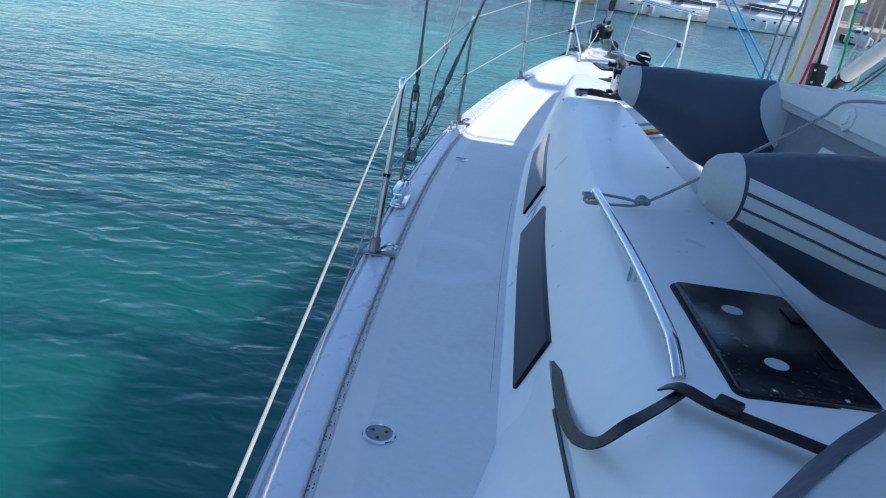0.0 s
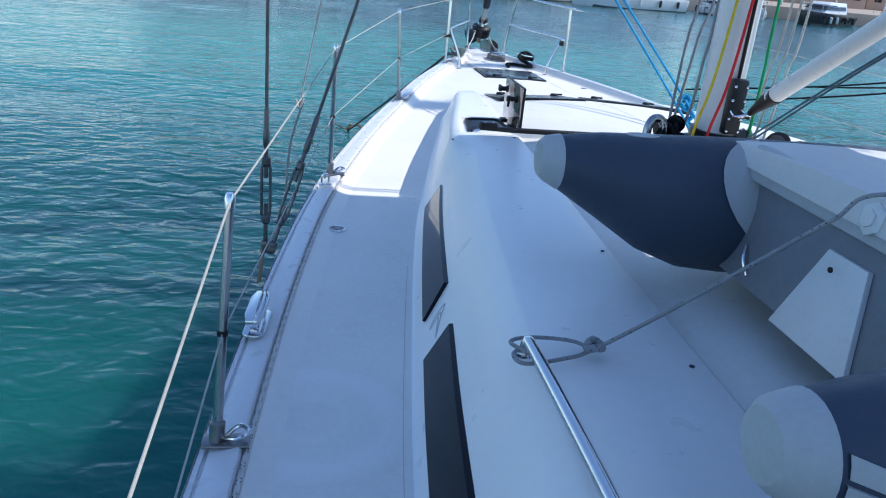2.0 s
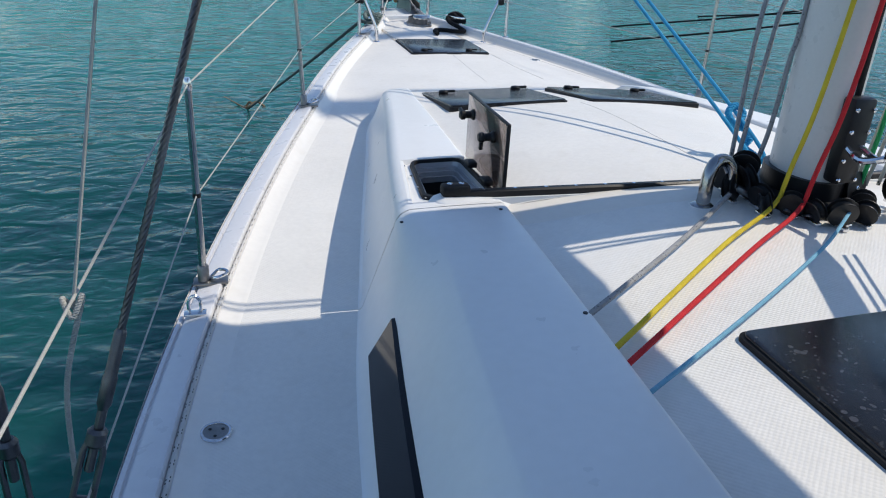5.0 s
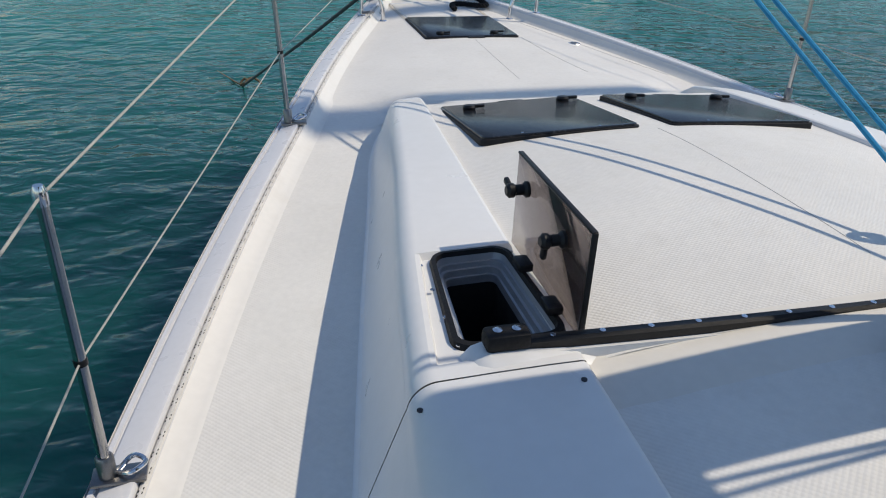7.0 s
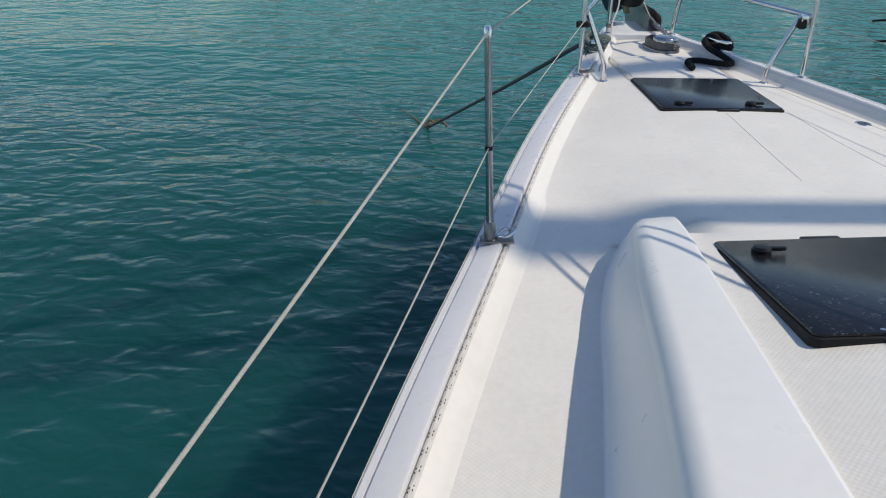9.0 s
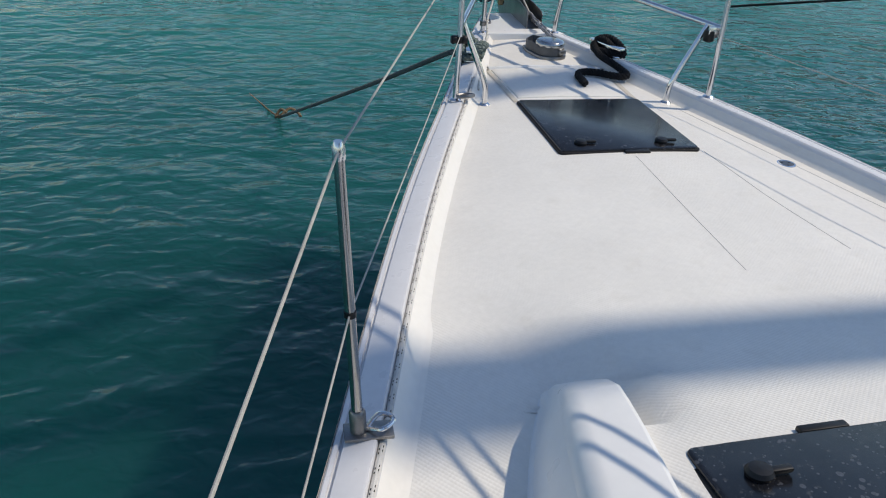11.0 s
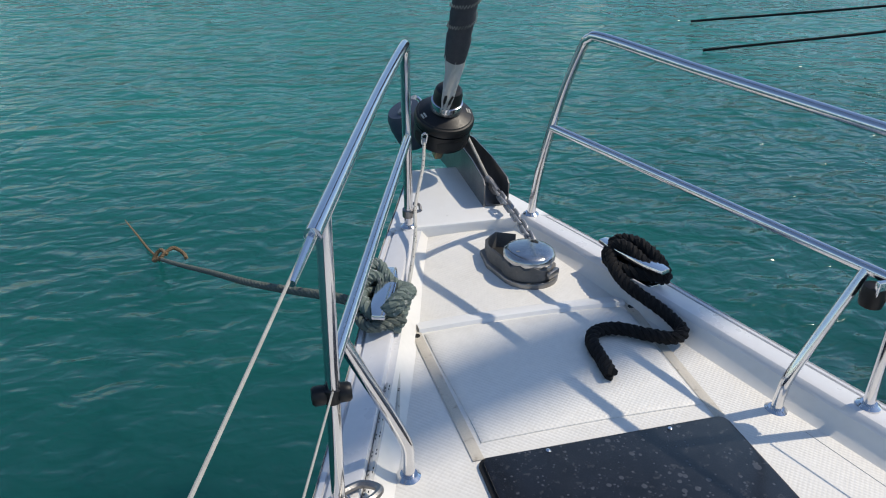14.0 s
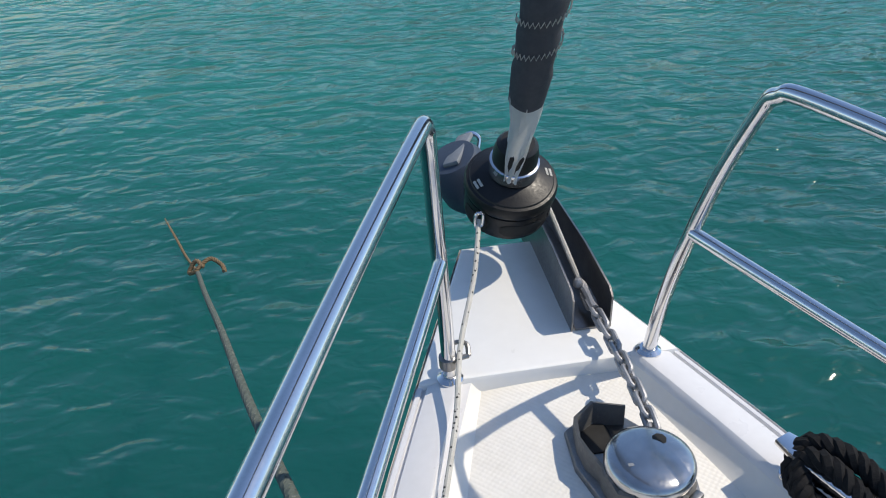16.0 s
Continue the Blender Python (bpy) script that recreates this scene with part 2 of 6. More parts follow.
LIGHTGREY = material("light_grey_fabric", (0.47, 0.48, 0.48), 0.55, vary=0.07, scale=6, bump=0.25, bump_scale=350, dirt=0.15, dirt_colour=(0.28, 0.27, 0.25))
PALE = material("pale_bottom_fabric", (0.66, 0.65, 0.62), 0.5, vary=0.06, scale=4, bump=0.25, bump_scale=350, dirt=0.15, dirt_colour=(0.35, 0.32, 0.28))
CHARCOAL = material("charcoal_canvas", (0.05, 0.052, 0.062), 0.85, vary=0.15, scale=9, bump=0.5, bump_scale=700)
WHITE = material("white_plastic", (0.72, 0.72, 0.70), 0.4, vary=0.05, scale=8, dirt=0.12)
TINT = material("tinted_clear_acrylic", (0.30, 0.26, 0.25), 0.05, vary=0.05, scale=9)
TINT.node_tree.nodes["Principled BSDF"].inputs["Transmission Weight"].default_value = 0.92
TINT.node_tree.nodes["Principled BSDF"].inputs["IOR"].default_value = 1.2
# near-black that stands for the shade inside openings
HOLE_SHADE = material("painted_hole_shade", (0.012, 0.012, 0.012), 0.8)
R_JACK = twisted("white_rope_black_fleck", (0.55, 0.53, 0.48), (0.05, 0.05, 0.05), 95)
R_GREY = twisted("grey_rope", (0.33, 0.33, 0.33), (0.13, 0.13, 0.14), 110)
R_RED = twisted("red_rope", (0.55, 0.03, 0.035))
R_YEL = twisted("yellow_rope", (0.65, 0.5, 0.04))
R_BLUE = twisted("blue_rope", (0.045, 0.31, 0.54))
R_TEAL = twisted("dark_teal_rope", (0.07, 0.12, 0.15), (0.2, 0.25, 0.28), 110)
R_GREEN = twisted("green_rope", (0.04, 0.35, 0.12))
R_BLACK = twisted("black_rope", (0.012, 0.012, 0.013))
R_SAGE = twisted("weathered_green_rope", (0.16, 0.2, 0.18), (0.3, 0.32, 0.3), 70)
R_WHITE = twisted("white_cord", (0.45, 0.44, 0.4))


def sea_material():
    m = bpy.data.materials.new("sea_water")
    m.use_nodes = True
    nt = m.node_tree
    b = nt.nodes["Principled BSDF"]
    link = nt.links.new
    b.inputs["Roughness"].default_value = 0.12
    b.inputs["IOR"].default_value = 1.33
    b.inputs["Specular IOR Level"].default_value = 0.5
    b.subsurface_method = "BURLEY"
    b.inputs["Subsurface Weight"].default_value = 1.0
    b.inputs["Subsurface Radius"].default_value = (0.35, 1.0, 0.9)
    b.inputs["Subsurface Scale"].default_value = 1.5
    co = nt.nodes.new("ShaderNodeTexCoord").outputs["Object"]
    n = nt.nodes.new("ShaderNodeTexNoise")
    n.inputs["Scale"].default_value = 0.12
    n.inputs["Detail"].default_value = 5
    link(co, n.inputs["Vector"])
    # light and shade put into the colour along y: pales ahead of the bow
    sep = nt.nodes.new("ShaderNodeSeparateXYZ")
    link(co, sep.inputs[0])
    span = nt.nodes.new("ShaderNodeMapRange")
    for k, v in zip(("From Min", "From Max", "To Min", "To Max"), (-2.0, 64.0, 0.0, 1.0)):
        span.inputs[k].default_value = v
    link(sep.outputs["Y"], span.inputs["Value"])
    shade_by_y = nt.nodes.new("ShaderNodeValToRGB")
    shade_by_y.color_ramp.interpolation = "EASE"
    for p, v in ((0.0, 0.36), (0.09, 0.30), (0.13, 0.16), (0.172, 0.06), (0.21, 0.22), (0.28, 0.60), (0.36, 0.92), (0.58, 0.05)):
        e = shade_by_y.color_ramp.elements.new(p)
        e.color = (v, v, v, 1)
    shade_by_y.color_ramp.elements.remove(shade_by_y.color_ramp.elements[-1])
    link(span.outputs["Result"], shade_by_y.inputs["Fac"])
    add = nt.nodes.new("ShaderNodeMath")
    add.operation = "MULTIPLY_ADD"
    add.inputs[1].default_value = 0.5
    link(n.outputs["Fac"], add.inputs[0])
    link(shade_by_y.outputs["Color"], add.inputs[2])
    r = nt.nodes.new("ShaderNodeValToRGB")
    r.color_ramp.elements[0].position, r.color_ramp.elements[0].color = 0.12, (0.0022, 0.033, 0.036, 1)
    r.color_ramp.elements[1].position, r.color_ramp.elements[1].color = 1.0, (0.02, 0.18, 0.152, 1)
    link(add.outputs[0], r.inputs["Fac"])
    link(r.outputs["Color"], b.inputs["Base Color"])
    # the ripple is lower in the lee of the hull and rises ahead and to windward
    lee = nt.nodes.new("ShaderNodeVectorMath")
    lee.operation = "DOT_PRODUCT"
    lee.inputs[1].default_value = (1.0, 0.8, 0.0)
    link(co, lee.inputs[0])
    chop = nt.nodes.new("ShaderNodeMapRange")
    for k, v in zip(("From Min", "From Max", "To Min", "To Max"), (-4.0, 18.0, 0.34, 1.25)):
        chop.inputs[k].default_value = v
    link(lee.outputs["Value"], chop.inputs["Value"])
    prev = None
    for sc, dist, stretch in ((1.1, 0.10, (1.0, 1.5, 1)), (3.2, 0.056, (1.0, 1.6, 1)), (7.5, 0.0125, (1, 1.4, 1))):
        mp = nt.nodes.new("ShaderNodeMapping")
        mp.inputs["Scale"].default_value = stretch
        mp.inputs["Rotation"].default_value = (0, 0, radians(24))
        link(co, mp.inputs["Vector"])
        w = nt.nodes.new("ShaderNodeTexNoise")
        w.inputs["Scale"].default_value = sc
        w.inputs["Detail"].default_value = 1.5
        w.inputs["Distortion"].default_value = 0.6
        link(mp.outputs[0], w.inputs["Vector"])
        k = nt.nodes.new("ShaderNodeBump")
        link(chop.outputs["Result"], k.inputs["Strength"])
        k.inputs["Distance"].default_value = dist
        link(w.outputs["Fac"], k.inputs["Height"])
        if prev:
            link(prev.outputs["Normal"], k.inputs["Normal"])
        prev = k
    link(prev.outputs["Normal"], b.inputs["Normal"])
    return m


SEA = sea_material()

# ---------------------------------------------------------------- water
def build_water():
    xs = np.concatenate([[-2500, -600, -160], np.arange(-60, 60.1, 0.6), [160, 600, 2500]])
    ys = np.concatenate([[-2500, -400, -90], np.arange(-30, 90.1, 0.6), [170, 600, 2500]])
    X, Y = np.meshgrid(xs, ys)
    Z = np.zeros_like(X)
    rng = np.random.RandomState(4)
    for _ in range(14):
        wl = rng.uniform(1.6, 6)
        a = rng.normal(radians(65), 0.5)
        Z += 0.0045 * wl / 3 * np.sin(2 * np.pi / wl * (X * np.cos(a) + Y * np.sin(a)) + rng.uniform(0, 6.3))
    Z *= (np.abs(X) < 61) & (Y > -31) & (Y < 91)
    n = len(xs)
    v = np.stack([X.ravel(), Y.ravel(), Z.ravel()], 1)
    f = [(r * n + c, r * n + c + 1, (r + 1) * n + c + 1, (r + 1) * n + c) for r in range(len(ys) - 1) for c in range(n - 1)]
    me = bpy.data.meshes.new("water")
    me.from_pydata(v.tolist(), [], f)
    me.polygons.foreach_set("use_smooth", [True] * len(f))
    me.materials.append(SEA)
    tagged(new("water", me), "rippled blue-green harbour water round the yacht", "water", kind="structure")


build_water()

# ---------------------------------------------------------------- the yacht
edge = curve([(-3, 1.80), (0, 1.89), (1.3, 1.908), (2.35, 1.877), (3.5, 1.80), (4.38, 1.695), (5.09, 1.556), (5.8, 1.38), (6.45, 1.198), (7.0, 1.048), (7.33, 0.951), (7.85, 0.781), (8.27, 0.635), (8.67, 0.50), (9.09, 0.365), (9.5, 0.215), (9.81, 0.10)])
deck_z = curve([(-3, 1.50), (2, 1.50), (4.5, 1.495), (6.4, 1.538), (8.3, 1.572), (9.4, 1.59), (9.9, 1.59)])
rail_z = curve([(-3, 1.53), (2, 1.53), (4.5, 1.525), (6.4, 1.588), (8.3, 1.632), (9.3, 1.636), (9.9, 1.636)])
base_x = curve([(-1.2, 1.53), (1.43, 1.462), (2.08, 1.42), (2.5, 1.392), (3.05, 1.344), (3.55, 1.294), (4.12, 1.226), (4.54, 1.155), (5.13, 1.052), (5.83, 0.92), (6.15, 0.862), (6.36, 0.80), (6.55, 0.72)])
shoulder_x = curve([(-1.2, 1.43), (1.6, 1.350), (2.15, 1.32), (2.48, 1.297), (2.8, 1.268), (3.05, 1.247), (3.55, 1.199), (4.12, 1.128), (4.45, 1.082), (4.95, 1.008), (5.5, 0.912), (6.0, 0.83), (6.3, 0.775), (6.55, 0.70)])
top_z = curve([(-1.2, 1.84), (1.5, 1.84), (3, 1.83), (4.45, 1.812), (4.95, 1.795), (5.5, 1.775), (6.0, 1.74), (6.3, 1.71), (6.42, 1.68), (6.55, 1.575)])
inner_x = curve([(-1.2, 0.86), (1.8, 0.855), (2.9, 0.825), (4.45, 0.75), (4.95, 0.73), (6.29, 0.63), (6.55, 0.60)])
crown_z = curve([(4.4, 1.835), (4.7, 1.845), (5.0, 1.84), (5.5, 1.812), (5.9, 1.757), (6.2, 1.708), (6.35, 1.678), (6.5, 1.635), (6.65, 1.605), (6.85, 1.592), (7.2, 1.592), (7.8, 1.602), (8.4, 1.592), (9.4, 1.60), (9.9, 1.6)])


def track_y(x):
    return 4.475 + 0.04 * (x / 0.9) ** 2


def roof_z(x, y):
    """Height of the roof between the raised side bands, and of the foredeck that it runs into."""
    if y < 6.3:
        c = 1.838 if y < 4.445 else crown_z(y)
        low = top_z(y) - (0.036 if y < 4.445 else 0.02)
        return c + (low - c) * min(1, abs(x) / inner_x(y)) ** 2
    lo, c = deck_z(y), crown_z(y)
    aft = 1 - smooth(0.5, 0.70 + 0.2 * smooth(6.56, 6.95, y), abs(x))
    fore = 1 - min(1, abs(x) / max(edge(y) - 0.1, 0.05)) ** 2
    return lo + (c - lo) * (aft + (fore - aft) * smooth(6.55, 7.3, y))


yacht = thing("sailing_yacht", "white fibreglass sailing yacht with anti-slip decks, afloat", "yacht")


def build_hull():
    rows = []
    for y in list(np.arange(-3, 9.6, 0.15)) + [9.65, 9.75, 9.81]:
        e, z = edge(y), rail_z(y)
        prof = [(e - 0.002, z - 0.008), (e, z - 0.03), (e - 0.004, z - 0.12), (e - 0.02, z - 0.4), (e * 0.93 - 0.03, z - 0.9), (e * 0.84 - 0.04, z - 1.45), (e * 0.7 - 0.04, z - 1.9)]
        rows.append([(max(x, 0.01), y, h) for x, h in prof])
    bm = grid_bm(rows)
    grid_bm([[(-x, y, h) for x, y, h in r] for r in rows], bm=bm)
    grid_bm([rows[-1], [(-x, y, h) for x, y, h in rows[-1]]], bm=bm)
    bmesh.ops.remove_doubles(bm, verts=bm.verts[:], dist=1e-4)
    part("hull", bm, GEL, yacht, "glossy white hull side")


def build_bulwark(side):
    """The raised edge: rim, groove, a top that falls outboard, a seat for the line and the hollow down to the deck."""
    rows, hollow = [], []
    for y in list(np.arange(-3, 9.3, 0.12)) + [9.3, 9.34]:
        e, t, d = edge(y), rail_z(y), deck_z(y)
        j = t - 0.013
        prof = [(0.001, t - 0.03), (0.003, t - 0.014), (0.008, t - 0.008), (0.017, t - 0.008), (0.019, t - 0.016), (0.024, t - 0.016), (0.027, t - 0.007), (0.086, t + 0.008), (0.092, t + 0.007), (0.095, t + 0.002),
                (0.097, j), (0.114, j)]
        if side > 0:
            j = t - 0.01
            prof = prof[:7] + [(0.05, t - 0.001), (0.088, t + 0.006), (0.1, t + 0.005), (0.109, t - 0.001), (0.114, j)]
        rows.append([(side * max(e - o, 0.02), y, z) for o, z in prof])
        reach = 0.058 * min(1.0, (e - 0.114) / 0.3)
        low = [(0.114, j)] + [(0.114 + reach * q, d + 0.0008 + (j - d) * (1 - q) ** 1.7) for q in (0.2, 0.4, 0.6, 0.8, 1.0)] + [(0.124 + reach, d - 0.004)]
        hollow.append([(side * max(e - o, 0.02), y, z) for o, z in low])
    part("bulwark", grid_bm(rows), RAIL, yacht, "raised white deck edge with a shallow groove", angle=28)
    part("waterway", grid_bm(hollow), WATERWAY, yacht, "smooth cream hollow between deck and raised edge", angle=60)


def build_decks():
    rows = []
    for y in np.arange(-3, 7.1, 0.15):
        e = edge(y) - 0.12
        rows.append([(x, y, deck_z(y)) for x in np.linspace(-e, e, 9)])
    part("side_deck", grid_bm(rows), SIDE_TREAD, yacht, "off-white anti-slip side deck")
    rows = []
    for y in list(np.arange(4.47, 9.33, 0.05)) + [9.335]:
        e = inner_x(y) + 0.02 if y < 6.44 else inner_x(6.44) + 0.02 + (max(edge(y) - 0.12, 0.06) - inner_x(6.44) - 0.02) * smooth(6.44, 6.6, y)
        rows.append([(x, y, roof_z(x, y) + (0.003 - 0.007 * smooth(0.68, 0.76, abs(x)) * (1 - smooth(6.7, 6.95, y)))) for x in np.linspace(-e, e, 31)])
    part("foredeck", grid_bm(rows), TREAD, yacht, "off-white anti-slip foredeck that rises into the coachroof")
    rows = []
    for y in list(np.arange(-1.2, 4.4, 0.15)) + [4.444]:
        e = inner_x(y) + 0.02
        rows.append([(x, y, roof_z(x, y)) for x in np.linspace(-e, e, 17)])
    part("coachroof_top", grid_bm(rows), TREAD, yacht, "off-white anti-slip coachroof top")
    # bow platform flush with the raised edge
    out = []
    for y in (9.335, 9.5, 9.65, 9.75, 9.805):
        out.append((edge(y) - 0.006, y))
    pts = [(-x, y) for x, y in out] + [(x, y) for x, y in out[::-1]]
    part("bow_platform", slab_bm(pts, 1.585, 1.637, 0.012), GEL, yacht, "smooth white bow platform")
    # hollow step across the roof behind the track
    rows = []
    for x in np.linspace(-0.77, 0.77, 25):
        za, zb = roof_z(x, 4.36), roof_z(x, 4.5)
        ye = track_y(x)
        rows.append([(x, 4.33, za - 0.004), (x, 4.35, za + 0.001), (x, 4.40, za + (zb - za) * 0.3 + 0.002), (x, ye - 0.03, zb + 0.001), (x, ye + 0.03, zb + 0.004), (x, ye + 0.06, roof_z(x, ye + 0.06) + 0.001)])
    part("roof_step", grid_bm(rows), CREAM, yacht, "cream moulded step across the roof")


def band_profile(y, side):
    """Straight leaning side wall, a crease, a rounded shoulder and the raised top of the coachroof."""
    b, s, t, i, d = base_x(y), shoulder_x(y), top_z(y), inner_x(y), deck_z(y)
    r = roof_z(i, y) - 0.004 if y < 6.3 else min(roof_z(i, y), t) - 0.004
    h = t - d
    k = smooth(4.1, 4.5, y)
    rz = min(0.152 - 0.09 * k, h * (0.46 - 0.16 * k))
    rx = min(0.12 - 0.067 * k, h * (0.4 - 0.1 * k))
    flat = 0.75 * (1 - k)
    pts = [(b + 0.013, d - 0.002), (b + 0.005, d + 0.002), (b + (s - b) * 0.04, d + 0.009), (b + (s - b) * 0.5, d + (h - rz) * 0.5)]
    for q in range(13):
        a = radians(90 * q / 12)
        pts.append((s - 0.003 * (q > 0) - rx + rx * (math.cos(a) * (1 - flat) + (1 - q / 12) * flat), t - rz + (rz - 0.006) * (math.sin(a) * (1 - flat) + q / 12 * flat)))
    w = s - rx - i
    pts += [(i + w * 0.6, t - 0.002), (i + w * 0.25, t), (i + 0.012, t), (i + 0.004, t - 0.003), (i, t - 0.01), (i - 0.002, r)]
    return [(side * x, y, z) for x, z in pts]


def band_top(x, y):
    """Height of the raised band at a point, by its section."""
    p = sorted((abs(a), z) for a, _, z in band_profile(y, 1)[4:-2])
    return float(np.interp(abs(x), [a for a, _ in p], [z for _, z in p]))


def wall_x(y, z):
    """How far out the side wall of the coachroof stands at a height."""
    k = smooth(4.1, 4.5, y)
    top = top_z(y) - (0.152 - 0.09 * k)
    return base_x(y) + (shoulder_x(y) - base_x(y)) * (z - deck_z(y)) / (top - deck_z(y))


def recess_z(x, y):
    """Floor of the shallow recess round the small side hatch."""
    return top_z(y) - 0.016 - 0.03 * max(0, -x - 0.8)


def build_coachroof(side):
    rows = [band_profile(y, side) for y in list(np.arange(-1.2, 4.44, 0.12)) + [4.452]]
    part("coachroof_side", grid_bm(rows), GEL, yacht, "smooth white coachroof side with a rounded shoulder", angle=60)
    # forward hump, open over the small hatch
    ys = [4.456, 4.48, 4.5] if side < 0 else [4.456, 4.55]
    rows = [band_profile(y, side) for y in ys]
    if side > 0:
        rows += [band_profile(y, side) for y in np.arange(4.65, 4.96, 0.1)]
    else:
        grid = [band_profile(y, side) for y in (4.5, 4.6, 4.7, 4.8, 4.93)]
        part("hatch_surround", grid_bm([r[:16] + [(r[16][0] + 0.004, r[16][1], r[16][2] - 0.002), (r[16][0] + 0.012, r[16][1], recess_z(r[16][0], r[16][1]) - 0.004)] for r in grid]), GEL, yacht, angle=13)
    part("coachroof_side", grid_bm(rows), GEL, yacht, angle=60)
    rows = [band_profile(y, side) for y in [4.93, 4.96] + list(np.arange(5.05, 6.3, 0.12)) + [6.29, 6.34, 6.4, 6.46, 6.5, 6.53, 6.55]]
    bm = grid_bm(rows)
    bm.faces.new([v for v in bm.verts if abs(v.co.y - 6.55) < 1e-6])
    if side < 0:
        low = lambda p: (p[0], p[1] - 0.012, min(p[2], recess_z(p[0], p[1])))
        grid_bm([[low(p) for p in rows[0][15:]], rows[0][15:]], bm=bm)
    part("coachroof_hump", bm, GEL, yacht, "raised smooth white shoulder of the coachroof", angle=13)


def side_window(y0, y1, side):
    """A long dark pane standing proud of the coachroof side."""
    bm = bmesh.new()
    rows = []
    n = 16
    for k in range(n + 1):
        y = y0 + (y1 - y0) * k / n
        lo, hi = 1.548, 1.66 - 0.006 * smooth(3.2, 4.1, y)
        ring = [(wall_x(y, z) + o, z) for z, o in ((lo, -0.004), (lo, 0.008), (lo + 0.002, 0.011), (hi - 0.002, 0.011), (hi, 0.008), (hi, -0.004))]
        rows.append([(side * x, y + 0.035 * (z - lo) / 0.11 * (1 - k / n), z) for x, z in ring])
    return grid_bm(rows, True, True, bm)


def quarter_fairing(side):
    """The moulding that spreads from the side wall down to the deck towards the cockpit."""
    rows = []
    for k in range(15):
        y = 1.71 - 1.9 * (k / 14) ** 1.3
        zt = 1.655 + 0.03 * smooth(1.7, 1.2, y)
        f = base_x(y) - 0.012 + 0.24 * (1.71 - y) ** 1.15 * (1 - 0.28 * smooth(1.2, -0.2, y))
        f = min(f, edge(y) - 0.16)
        x0 = wall_x(y, zt) + 0.007
        row = [(x0 - 0.012, y, zt - 0.002), (x0, y, zt), (x0 + 0.006, y, zt - 0.008)]
        for q in (0.2, 0.4, 0.6, 0.8, 0.93, 1.0):
            row.append((x0 + 0.006 + (f - x0 - 0.006) * (0.75 * q + 0.25 * q * q), y, zt - 0.008 + (deck_z(y) + 0.001 - zt + 0.008) * q))
        rows.append([(side * x, yy, z) for x, yy, z in row])
    return grid_bm(rows)


build_hull()
for s in (-1, 1):
    build_bulwark(s)
build_decks()
for s in (-1, 1):
    build_coachroof(s)
    part("side_window", side_window(1.75, 2.815, s), PANE, yacht, "long dark tinted coachroof window")
    part("side_window", side_window(3.045, 4.125, s), PANE, yacht, "long dark tinted coachroof window")
    part("quarter_fairing", quarter_fairing(s), GEL, yacht, "smooth white moulding spreading to the deck", angle=60)


def emblem_bm():
    bm = bmesh.new()
    strokes = [[(-0.015, 0.02), (-0.006, 0.036), (0.01, 0.038), (0.012, 0.03), (0.005, 0.01), (0.0, -0.012), (-0.006, -0.042)],
               [(-0.014, 0.016), (-0.002, 0.024), (0.0, 0.012), (-0.003, -0.008), (-0.006, -0.042)], [(-0.008, 0.022), (0.004, 0.028), (0.004, 0.012)]]
    for st in strokes:
        pts = []
        for u, v in st:
            y, z = 2.93 + v * 1.5, 1.605 + u * 2.6
            pts.append((-(wall_x(y, z) + 0.0005), y, z))
        tube_bm(spline(pts, 4), 0.0018, 6, bm)
    return bm


# grey puts the shade along the raised mark into its colour
part("emblem", emblem_bm(), material("emblem_shade_grey", (0.42, 0.43, 0.45), 0.5),  yacht, "raised moulded bird-like mark")

# ---------------------------------------------------------------- mast, boom, rigging
MAST_Y = 4.24


def ellipse_rows(zs, a, b, y0, rake=0.0, segs=28, x0=0.0):
    return [[(x0 + a * math.cos(t), y0 - rake * (z - zs[0]) + b * math.sin(t), z) for t in (2 * math.pi * k / segs for k in range(segs))] for z in zs]


mast = thing("mast", "white painted aluminium mast with black foot collar", "mast", (0, MAST_Y, 1.84))
part("spar", grid_bm(ellipse_rows([1.85, 2.5, 4, 8, 12, 17.5], 0.078, 0.12, MAST_Y), True, True), ALU, mast)
part("foot_collar", grid_bm(ellipse_rows([1.83, 1.85, 1.866, 1.874], 0.135, 0.175, MAST_Y) + ellipse_rows([1.878, 1.925, 1.93], 0.096, 0.136, MAST_Y), True, True), BLACK, mast, "black mast foot collar")
for k in range(14):
    a = radians(150 + k * 17)
    part("foot_shackle", tube_bm(spline([(0.15 * math.cos(a - 0.06), MAST_Y + 0.19 * math.sin(a - 0.06), 1.846), (0.175 * math.cos(a - 0.05), MAST_Y + 0.215 * math.sin(a - 0.05), 1.858), (0.185 * math.cos(a), MAST_Y + 0.225 * math.sin(a), 1.862), (0.175 * math.cos(a + 0.05), MAST_Y + 0.215 * math.sin(a + 0.05), 1.858), (0.15 * math.cos(a + 0.06), MAST_Y + 0.19 * math.sin(a + 0.06), 1.846)], 4), 0.0042, 6), DULL_STEEL, mast)
part("sail_groove", box_bm(0.012, 0.012, 7.0, 0.002, (0, MAST_Y - 0.125, 5.6)), RUBBER, mast, "dark groove up the aft face of the mast")
part("vang_bracket", box_bm(0.075, 0.05, 0.24, 0.012, (0.0, MAST_Y - 0.14, 2.06)), BLACK, mast, "dark cast bracket bolted to the mast")
